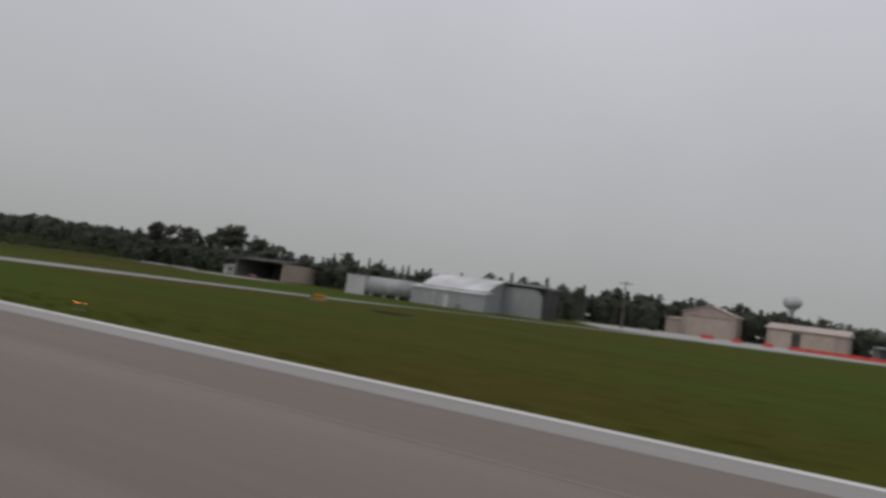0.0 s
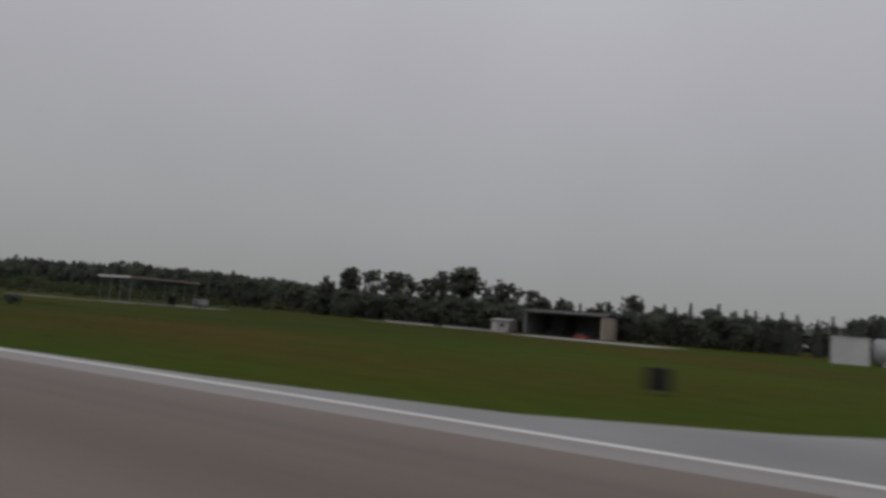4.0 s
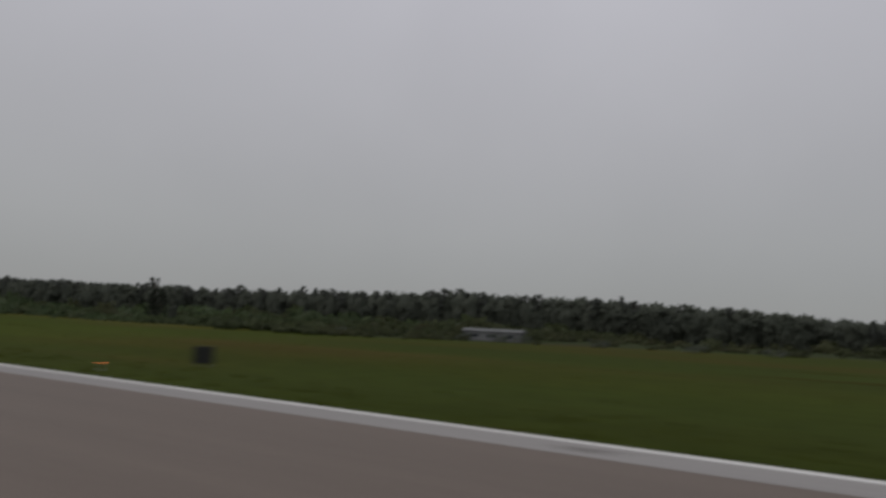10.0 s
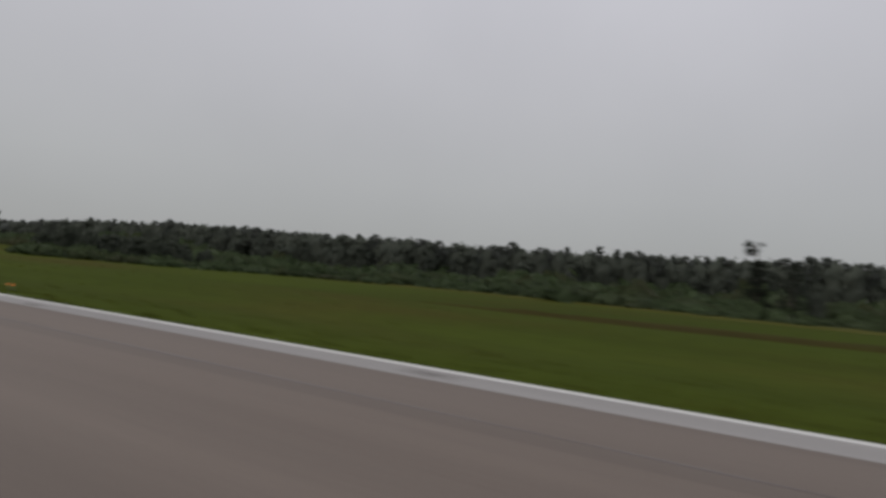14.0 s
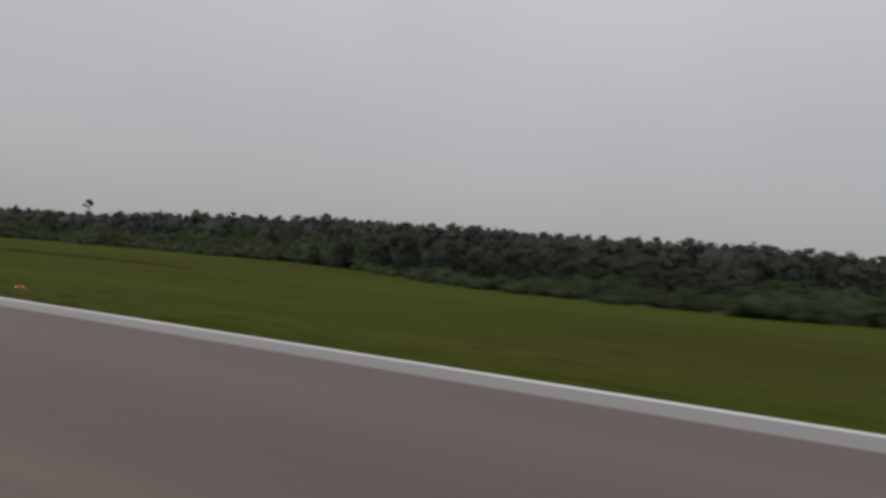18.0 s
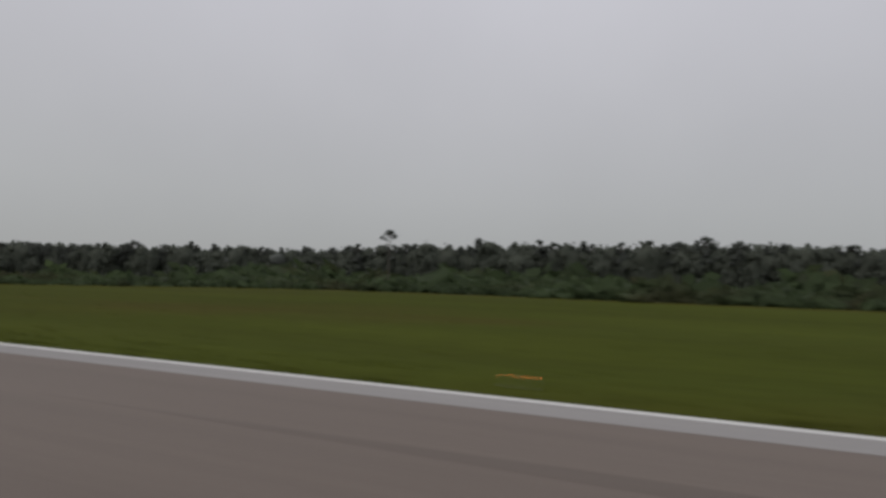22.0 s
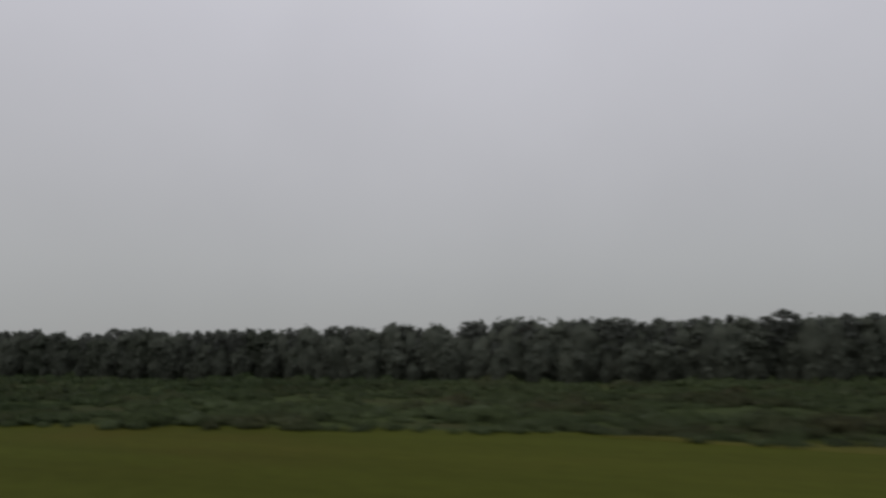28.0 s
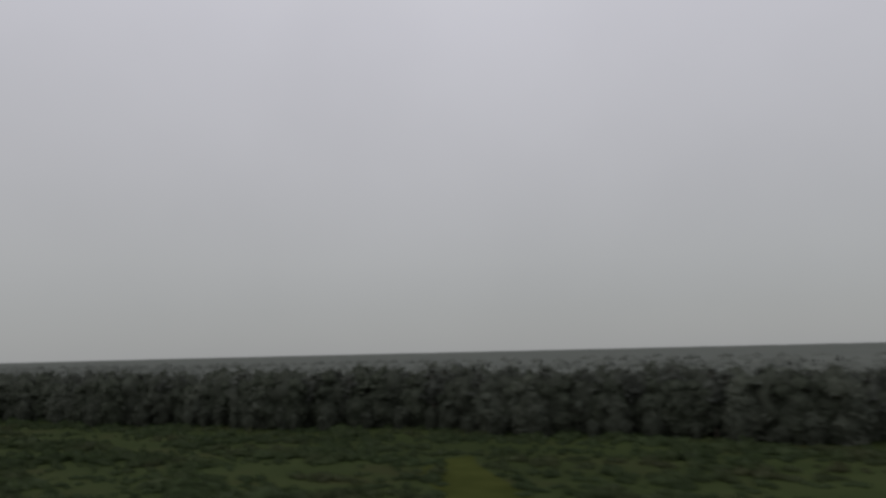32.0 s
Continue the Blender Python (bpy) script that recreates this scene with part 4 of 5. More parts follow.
def forest_mass():
    """The wood behind the front row: lumpy crowns, row behind row."""
    g, r0 = np.random.default_rng(5), random.Random(5)
    shapes = [lumpy_hull(crown_rows(r0, 2.2, 9.6, 8), 40 + k, 9, 0.22) for k in range(8)]
    leaves = [leaves_on(v, f, 105, 0.46, g, 0.9, 1.0) for v, f in shapes]
    vs, fs, base = [], [], 0
    for row in range(0, 4):
        x = -192.0
        while x > -1400:
            h = forest_h(x) * (g.uniform(0.88, 1.01) if x > -800 else g.uniform(0.70, 1.08))
            y = forest_y(x) + 1.0 + row * 5.5 + g.uniform(-1.5, 1.5)
            k, a, s = int(g.integers(8)), g.uniform(0, 6.28), h / 10.0
            wide = s * g.uniform(1.0, 1.35)
            for v, f in (shapes[k], leaves[k]):
                c, d = math.cos(a), math.sin(a)
                vs.append(np.stack([x + wide * (v[:, 0] * c - v[:, 1] * d), y + wide * (v[:, 0] * d + v[:, 1] * c), float(land(x, y)) + v[:, 2] * s], 1))
                fs.append(f + base)
                base += len(v)
            x -= g.uniform(3.0, 4.8)
    ob = new("forest", quick_mesh("forest", np.concatenate(vs), np.concatenate(fs), M["leaf_wood"], True))
    tagged(ob, "dense dark green wood behind the forest edge", "forest", kind="stuff")


def far_canopy():
    """The closed roof of the forest out to the horizon."""
    g = np.random.default_rng(9)
    cs, rs = [], []
    for y0, y1, n, r in ((112, 320, 3600, 2.0), (262, 420, 1500, 3.0)):
        x = g.uniform(-2200, -190, n) if y0 < 200 else g.uniform(-300, 250, n)
        y = g.uniform(y0, y1, n)
        z = 10.6 + 1.0 * np.sin(x * 0.013 + y * 0.021) + g.uniform(-2.2, 1.6, n) + y * 0.0012
        edge = np.interp(-x, FOREST_X, FOREST_Y) + 26
        tall = np.interp(-x, FOREST_HX, FOREST_H) * 0.9
        z = np.where(y < 330, np.minimum(z, tall + g.uniform(-0.8, 0.4, n)), z)
        ok = y > edge
        cs.append(np.stack([x, y, z - r * 0.5], 1)[ok])
        rs.append((r * g.uniform(0.8, 1.5, n))[ok])
    v1, f1 = leaf_arrays(np.concatenate(cs), np.concatenate(rs), 12, 1.0, g, 0.6)
    scale = np.repeat(np.concatenate(rs), 12 * 4) * 0.30
    mid = np.repeat(v1.reshape(-1, 4, 3).mean(1), 4, 0)
    v1 = mid + (v1 - mid) * scale[:, None]
    # rounded single crowns of the nearer and farther wood
    domes = [lumpy_hull([(-1.3, 0.95), (-0.2, 1.05), (0.45, 0.85), (0.85, 0.45), (1.0, 0.03)], 90 + k, 9, 0.16) for k in range(6)]
    vs, fs, base = [v1], [f1], len(v1)
    for y0, y1, n, r0, r1 in ((166, 300, 2000, 1.6, 2.8), (300, 520, 700, 2.4, 4.0)):
        xs = g.uniform(-1500 - y1, -690, n)
        ys = g.uniform(y0, y1, n)
        for a, b, r, k, lift in zip(xs, ys, g.uniform(r0, r1, n), g.integers(6, size=n), g.uniform(-0.9, 1.3, n)):
            v, f = domes[k]
            vs.append(np.stack([a + v[:, 0] * r, b + v[:, 1] * r, 9.6 + lift + b * 0.0014 + v[:, 2] * r * 0.55], 1))
            fs.append(f + base)
            base += len(v)
    v1, f1 = np.concatenate(vs), np.concatenate(fs)
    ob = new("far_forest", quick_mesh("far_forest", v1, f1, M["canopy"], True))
    tagged(ob, "grey-green treetops reaching to the horizon, coloured pale for haze", "forest", kind="stuff")
    xs, ys = np.concatenate([np.arange(-4700, -1300, 80.0), np.arange(-1300, -640, 4.0), np.arange(-640, 700, 20.0)]), np.concatenate([np.arange(115, 340, 5.0), np.arange(340, 900, 40.0), np.arange(900, 4400, 140.0)])
    X, Y = np.meshgrid(xs, ys, indexing="ij")
    Z = 10.0 + 1.0 * np.sin(X * 0.02) * np.cos(Y * 0.017) + Y * 0.0014
    Z = Z + np.random.default_rng(4).uniform(-0.4, 0.4, Z.shape)
    low = np.interp(-X, FOREST_HX, FOREST_H) * 0.92
    Z = np.where(Y < 340, np.minimum(Z, low + np.random.default_rng(6).uniform(-0.7, 0.3, Z.shape)), Z)
    edge = np.interp(-X, FOREST_X, FOREST_Y) + 22
    n = len(ys)
    i, j = np.meshgrid(np.arange(len(xs) - 1), np.arange(n - 1), indexing="ij")
    q = (i * n + j).ravel()
    q = q[(Y > edge).ravel()[q] & ((X < -200) | (Y > 262)).ravel()[q]]
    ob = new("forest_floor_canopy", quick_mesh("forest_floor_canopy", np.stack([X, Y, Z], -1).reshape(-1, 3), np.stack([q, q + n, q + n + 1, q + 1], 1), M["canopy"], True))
    tagged(ob, "closed lower canopy of the far forest, coloured pale for haze", "forest", kind="stuff")


def scrub_field():
    """Low bushes in patches between the mown grass and the wood, with rank grass showing between them."""
    g = np.random.default_rng(15)
    shapes = [lumpy_hull([(0.0, 0.8), (0.4, 1.0), (0.75, 0.75), (1.0, 0.1)], 70 + k, 7, 0.24) for k in range(8)]
    leaves = [leaves_on(v, f, 22, 0.34, g, 0.45, 1.0) for v, f in shapes]
    vs, fs, base = [], [], 0
    x = -205.0
    while x > -1200:
        y0, y1 = scrub_y(x), forest_y(x) + 2
        n = int(2 + (y1 - y0) * (0.145 if x > -690 else 0.19))
        if x > -275:
            n = 2
        size = float(np.interp(-x, [205, 270, 310, 400, 470, 510, 560, 620, 660, 700, 740, 790], [0.55, 0.6, 0.95, 1.05, 0.9, 1.0, 1.35, 1.5, 1.5, 1.35, 1.05, 0.7]))
        for a, b in zip(x + g.uniform(-1.5, 1.5, n), y0 + 1.0 + g.random(n) ** 1.1 * (y1 - y0)):
            patch = noise.noise((a * 0.045, b * 0.09, 3.0)) + 0.5 * noise.noise((a * 0.13, b * 0.2, 9.0))
            if patch < (-0.22 if x > -690 else -0.32) and b > y0 + 4:
                continue
            if 62 < b < 113 and abs(a - np.interp(b, [62, 76, 90, 100, 113], [-957, -966, -975, -980, -985])) < 6.5 - (b - 62) * 0.08:
                continue
            back = (b - y0) / (y1 - y0)
            h = size * (1 + 1.0 * back * float(step(770, 700, -a))) * (0.55 + 1.1 * max(0.0, patch + 0.25) + g.uniform(-0.15, 0.35)) * (1.7 if g.random() < 0.06 else 1.0)
            k, turn, wide = int(g.integers(8)), g.uniform(0, 6.28), h * g.uniform(0.8, 1.5)
            for v, f in (shapes[k], leaves[k]):
                c, d = math.cos(turn) * wide, math.sin(turn) * wide
                vs.append(np.stack([a + v[:, 0] * c - v[:, 1] * d, b + v[:, 0] * d + v[:, 1] * c, float(land(a, b)) - 0.05 + v[:, 2] * h * 0.9], 1))
                fs.append(f + base)
                base += len(v)
        x -= 1.25
    ob = new("scrub", quick_mesh("scrub", np.concatenate(vs), np.concatenate(fs), M["scrub"], True))
    tagged(ob, "rough green scrub and bushes before the wood", "bushes", kind="stuff")


def grass_tufts():
    """Longer grass along the pavement edge and across the field."""
    g = np.random.default_rng(25)
    n = 14000
    x = g.uniform(-760, 20, n)
    y = 11.36 + np.abs(g.normal(scale=1.0, size=n)) ** 1.5 * 2.2
    far = g.random(n) < 0.35
    y = np.where(far, g.uniform(12, 45, n), y)
    ok = ~((x > -104) & (x < -30)) & ~((x > -110) & (y > 20))
    x, y = x[ok], y[ok]
    n = len(x)
    h = g.uniform(0.03, 0.10, n)
    a = g.uniform(0, 6.28, n)
    w = g.uniform(0.04, 0.14, n)
    z = land(x, y)
    p0 = np.stack([x - w * np.cos(a), y - w * np.sin(a), z - 0.01], 1)
    p1 = np.stack([x + w * np.cos(a), y + w * np.sin(a), z - 0.01], 1)
    p2 = np.stack([x + g.uniform(-0.08, 0.08, n), y + g.uniform(-0.08, 0.08, n), z + h], 1)
    v = np.stack([p0, p1, p2], 1).reshape(-1, 3)
    ob = new("grass", quick_mesh("grass", v, np.arange(n * 3).reshape(-1, 3), M["tuft"]))
    tagged(ob, "short damp grass tufts along the pavement edge", "grass", kind="stuff")


forest_mass()
far_canopy()
scrub_field()
grass_tufts()


def shrub(x, y, wide, high, label):
    g = random.Random(int(-x))
    cs = [(g.uniform(-0.5, 0.5) * wide, g.uniform(-0.4, 0.4) * wide, g.uniform(0.2, 0.75) * high) for k in range(12)]
    t = thing("shrub", Matrix.Translation((x, y, float(land(x, y)))), label, "shrub")
    child("stem", tubes_mesh("stem", [([(0, 0, -0.1), (0.05, 0, high * 0.5)], [0.05, 0.02])], M["bark"], 5), t)
    child("foliage", crown_mesh("foliage", cs, [0.32 * high] * 12, 34, 0.12, int(-x), M["leaf"]), t)


shrub(-139.3, 35.5, 0.95, 0.95, "small dark round shrub alone in the grass")


# ---------------------------------------------------------------- runway furniture
def edge_light():
    t = thing("runway_edge_light", Matrix.Translation((-17.9, 12.6, 0)), "small amber runway edge light on a short stem", "runway light", "runway edge lights")
    b = bmesh.new()
    bmesh.ops.create_cone(b, cap_ends=True, segments=12, radius1=0.045, radius2=0.035, depth=0.03, matrix=Matrix.Translation((0, 0, 0.03)))
    part("base_plate", b, M["steel"], t)
    b = bmesh.new()
    bmesh.ops.create_cone(b, cap_ends=True, segments=10, radius1=0.014, radius2=0.012, depth=0.16, matrix=Matrix.Translation((0, 0, 0.13)))
    part("stem", b, M["steel"], t)
    b = bmesh.new()
    bmesh.ops.create_uvsphere(b, u_segments=10, v_segments=8, radius=0.0125, matrix=Matrix.Translation((0, 0, 0.23)) @ Matrix.Diagonal((1, 1, 1.25, 1)))
    part("lens", b, M["lamp"], t, "lit amber glass lens", True)
    return t


first_light = edge_light()
for lx in (-119, -182.2, -212.3, -242.3, -272.3, -301.2, -330.1, -359.0, -387.9, -416.8, -444.7, -472.1, -499.5, -527.6, -556.9, -583.4, -610.5, -637.6, -664.6, -691.7):
    copy_thing(first_light, Matrix.Translation((lx, 12.6, 0)))


def board(name, x, y, wide, high, turn, face, label, category, bars=0, group=""):
    """A low sign panel on two legs; unreadable writing is plain bars."""
    t = thing(name, Matrix.Translation((x, y, float(land(x, y)))) @ Matrix.Rotation(turn, 4, "Z"), label, category, group)
    panel = part("panel", box(-wide / 2, wide / 2, -0.09, 0.09, 0.12, 0.12 + high, 0.02), face, t)
    part("cap", box(-wide / 2 + 0.02, wide / 2 - 0.02, -0.07, 0.07, 0.122 + high, 0.14 + high, 0.006), face, panel)
    if bars:
        # black block added at the left end for the dark side of the sign
        part("end_panel", box(-wide / 2 - 0.27, -wide / 2 - 0.004, -0.085, 0.085, 0.12, 0.11 + high, 0.015), M["black"], t, "black block for the dark left side")
        part("footing", box(-wide / 2 - 0.45, wide / 2 + 0.1, -0.3, 0.2, -0.15, 0.03, 0.01), M["concrete"], t, "pale concrete pad")
    for s in (-1, 1):
        part("leg", box(s * wide * 0.33 - 0.03, s * wide * 0.33 + 0.03, -0.03, 0.03, -0.1, 0.122, 0.006), M["steel"], t)
    for k in range(bars):
        w = wide * 0.62 / bars
        cx = -wide * 0.31 + w * (k + 0.5)
        part("lettering_bar", box(cx - w * 0.36, cx + w * 0.36, -0.098, -0.088, 0.12 + high * 0.3, 0.12 + high * 0.72), M["black"], panel, "black bar of lettering")


board("taxiway_sign", -42.3, 16.9, 0.62, 0.46, 0.35, M["orange"], "orange-yellow taxiway sign with black lettering on the grass", "sign", 2, "taxiway signs")
board("taxiway_sign", -36.5, 47.5, 0.95, 0.36, 0.5, M["orange"], "orange-yellow taxiway sign beside the far taxiway", "sign", 3, "taxiway signs")
for sx, sy in ((-83.7, 22.2), (-245.2, 18.8), (-681.6, 21.5), (-540.8, 20.2)):
    board("distance_sign", sx, sy, 0.78, 0.68, 0.75, M["black"], "square black distance sign standing in the grass", "sign", 0, "black distance signs")


# ---------------------------------------------------------------- hangars by the taxiway
ROW = Matrix.Translation((-75.1, 104.6, 0))


def ribs(parent, x0, x1, step_x, y, z0, z1, mat):
    """Upright sheet ribs on a wall."""
    me = bpy.data.meshes.new("wall_rib")
    b = box(-0.05, 0.05, -0.03, 0.0, z0, z1)
    b.to_mesh(me)
    b.free()
    me.materials.append(mat)
    x = x0
    while x <= x1:
        child("wall_rib", me, parent, m=Matrix.Translation((x, y, 0)))
        x += step_x


def storage_box():
    t = thing("storage_shed", ROW, "plain white metal storage shed at the end of the row", "shed")
    part("wall", box(0, 4.2, 0, 5, -0.2, 3.45), M["white_metal"], t)
    part("roof", box(-0.1, 4.3, -0.1, 5.1, 3.45, 3.6, 0.03), M["white_metal"], t)
    ribs(t, 0.3, 4.0, 0.62, -0.002, 0, 3.4, M["white_metal"])
    door = part("door", box(2.6, 3.5, -0.05, -0.036, 0, 2.1, 0.004), M["white_metal"], t)
    part("handle", box(2.7, 2.76, -0.1, -0.048, 0.95, 1.1), M["steel"], door)


def storage_tank():
    t = thing("storage_tank", Matrix.Translation((-70.4, 105.6, 0)), "long horizontal cylindrical tank of pale grey steel", "tank")
    b = bmesh.new()
    bmesh.ops.create_cone(b, cap_ends=True, segments=36, radius1=1.72, radius2=1.72, depth=10.6, matrix=Matrix.Translation((5.3, 0, 1.9)) @ Matrix.Rotation(math.pi / 2, 4, "Y"))
    rim = [e for e in b.edges if abs(e.verts[0].co.x - e.verts[1].co.x) < 0.01]
    bmesh.ops.bevel(b, geom=rim, offset=0.25, segments=3, affect="EDGES")
    part("shell", b, M["galv"], t, "pale grey rolled steel shell", True)
    me = tubes_mesh("hoop", [([(-0.05, 0, 0), (0.05, 0, 0)], [1.745, 1.745])], M["galv"], 36)
    for k in range(6):
        child("hoop", me, t, m=Matrix.Translation((0.8 + k * 1.8, 0, 1.9)))
    for k in range(4):
        part("saddle", box(1.0 + k * 2.8, 1.5 + k * 2.8, -1.2, 1.2, -0.2, 0.75, 0.03), M["concrete"], t)
    child("vent_pipe", tubes_mesh("vent_pipe", [([(7.5, 0, 3.5), (7.5, 0, 4.0)], [0.06, 0.06])], M["steel"], 8), t)


def white_roofed_hangar():
    t = thing("white_roofed_hangar", Matrix.Translation((-59.6, 102.4, 0)), "wide hangar with a white folded roof and grey lean-to walls", "hangar")
    for x0, x1, mat in ((0.0, 4.6, "grey_metal"), (4.62, 9.3, "galv"), (9.32, 14.0, "grey_metal")):
        part("lean_to_wall", box(x0, x1, 0.0, 2.6, -0.2, 2.75), M[mat], t, "grey corrugated lean-to wall")
    part("lean_to_roof", prism([(-0.2, 2.75), (-0.2, 2.93), (2.8, 3.4), (2.8, 3.2)], -0.2, 14.2), M["white_metal"], t, "white lean-to roof edge")
    part("roof", prism([(1.2, 3.25), (1.2, 3.4), (4.2, 4.75), (8.2, 5.75), (12.2, 4.75), (15.2, 3.4), (15.2, 3.25), (12.2, 4.6), (8.2, 5.6), (4.2, 4.6)], 1.2, 13.9), M["white_metal"], t, "white folded metal roof")
    part("gable_wall", prism([(1.4, 2.8), (1.4, 3.3), (4.2, 4.58), (8.2, 5.58), (12.2, 4.58), (15.0, 3.3), (15.0, 2.8)], 1.4, 1.6), M["white_metal"], t)
    part("gable_wall", prism([(1.4, 2.8), (1.4, 3.3), (4.2, 4.58), (8.2, 5.58), (12.2, 4.58), (15.0, 3.3), (15.0, 2.8)], 13.4, 13.6), M["grey_metal"], t)
    part("side_wall", box(1.3, 1.5, 2.7, 14.6, -0.2, 3.1), M["grey_metal"], t)
    part("side_wall", box(13.5, 13.7, 2.7, 14.6, -0.2, 3.1), M["grey_metal"], t)
    part("back_wall", box(1.2, 13.8, 14.6, 14.9, -0.2, 3.1), M["grey_metal"], t)
    for x0, x1, mat in ((0.3, 4.4, "grey_metal"), (4.9, 9.1, "galv"), (9.6, 13.8, "grey_metal")):
        ribs(t, x0, x1, 0.7, -0.002, 0, 2.7, M[mat])
    door = part("door", box(6.4, 7.3, -0.06, -0.036, 0, 2.05, 0.004), M["white_metal"], t)
    part("handle", box(7.1, 7.16, -0.11, -0.058, 0.95, 1.1), M["steel"], door)
    part("vent_box", box(9.0, 9.6, -0.3, -0.036, 0.2, 0.75, 0.03), M["dark"], t)
    part("downpipe", box(4.55, 4.65, -0.12, -0.036, 0, 2.7), M["white_metal"], t)


def grey_hangar():
    t = thing("grey_hangar", Matrix.Translation((-50.0, 111.5, 0)), "grey metal hangar with a tall rounded door panel", "hangar")
    part("roof", prism([(-0.4, 5.75), (-0.4, 5.9), (11.9, 5.62), (11.9, 5.47)], -0.8, 7.4, "y"), M["grey_metal"], t, "thin shallow grey roof")
    part("fascia", prism([(-0.4, 5.6), (-0.4, 5.92), (11.9, 5.64), (11.9, 5.32)], -0.9, -0.804, "y"), M["grey_metal"], t, "grey roof edge")
    part("door_panel", prism([(0.8, -0.1), (0.8, 3.2), (0.95, 4.0), (1.4, 4.6), (2.2, 4.95), (9.4, 4.95), (10.2, 4.7), (10.75, 4.2), (11.05, 3.5), (11.1, 2.8), (11.1, -0.1)], -0.3, -0.1, "y"), M["galv"], t, "wide pale grey door panel with rounded corners")
    # front and side walls take a dark colour for the shade under the roof
    part("front_wall", box(0.2, 11.4, 0.12, 0.3, -0.2, 5.4), M["dark_sheet"], t, "wall behind the door panel, coloured dark for shade")
    ribs(t, 1.2, 10.8, 0.8, -0.302, 0.05, 2.8, M["galv"])
    part("back_wall", box(0, 11.5, 6.8, 7, -0.2, 5.4), M["steel"], t)
    part("side_wall", box(0, 0.2, 0, 6.8, -0.2, 5.4), M["grey_metal"], t)
    part("side_wall", box(11.4, 11.6, 0.0, 6.8, -0.2, 5.3), M["dark_sheet"], t, "side wall coloured dark for shade")


storage_box()
storage_tank()
white_roofed_hangar()
grey_hangar()


def open_hangar():
    t = thing("open_hangar", Matrix.Translation((-127.0, 128.5, 0)), "open-fronted hangar with a dark interior and tan end wall", "hangar")
    part("end_wall", box(15.3, 15.6, 0, 13, -0.2, 4.4), M["tan"], t, "tan painted end wall")
    part("end_wall", box(0, 0.3, 0, 13, -0.2, 4.4), M["steel"], t, "dark grey end wall")
    # back wall and added linings: their grey is set for the shade inside
    part("back_wall", box(0.3, 15.3, 12.7, 13, -0.2, 4.4), M["dark"], t)
    part("inner_lining", box(0.304, 0.4, 0.2, 12.6, 0, 4.3), M["dark"], t)
    part("inner_lining", box(15.2, 15.296, 0.05, 12.6, 0, 4.3), M["dark"], t)
    # floor colour darkened for the shade under the roof
    part("floor_slab", box(0.3, 15.3, 0.1, 12.7, -0.2, 0.02), M["seam"], t, "floor coloured dark for the shade inside")
    part("roof", prism([(-0.5, 4.45), (-0.5, 4.55), (6.5, 5.1), (13.4, 4.5), (13.4, 4.4), (6.5, 5.0)], -0.3, 15.9), M["dark_sheet"], t, "dark weathered roof")
    part("fascia", box(-0.3, 15.9, -0.56, -0.504, 4.48, 4.58), M["steel"], t, "thin grey roof edge")
    part("corner_post", box(-0.02, 0.12, -0.16, -0.02, -0.2, 4.44), M["steel"], t, "thin grey corner post")
    part("roof_edge", prism([(-0.5, 4.5), (-0.5, 4.6), (6.5, 5.16), (13.4, 4.56), (13.4, 4.46), (6.5, 5.06)], 15.904, 16.0), M["galv"], t, "pale barge board")
    part("ceiling_lining", box(0.4, 15.2, 0.2, 12.6, 4.25, 4.34), M["dark"], t)
    t = thing("small_shed", Matrix.Translation((-136.2, 133.5, 0)), "small weathered grey shed with a shallow roof", "shed")
    part("wall", box(0, 4.0, 0, 6, -0.2, 2.2), M["concrete"], t)
    part("roof", prism([(-0.3, 2.2), (-0.3, 2.3), (3.0, 2.65), (6.3, 2.3), (6.3, 2.2)], -0.2, 4.2), M["concrete"], t)
    part("door", box(0.5, 1.3, -0.04, -0.003, 0, 1.8, 0.01), M["white_metal"], t)
    win = part("window", box(2.05, 3.15, -0.04, -0.003, 0.85, 1.65, 0.01), M["white_metal"], t, "white window frame")
    part("pane", box(2.12, 3.08, -0.046, -0.038, 0.92, 1.58), M["glass"], win, "dark glass pane")


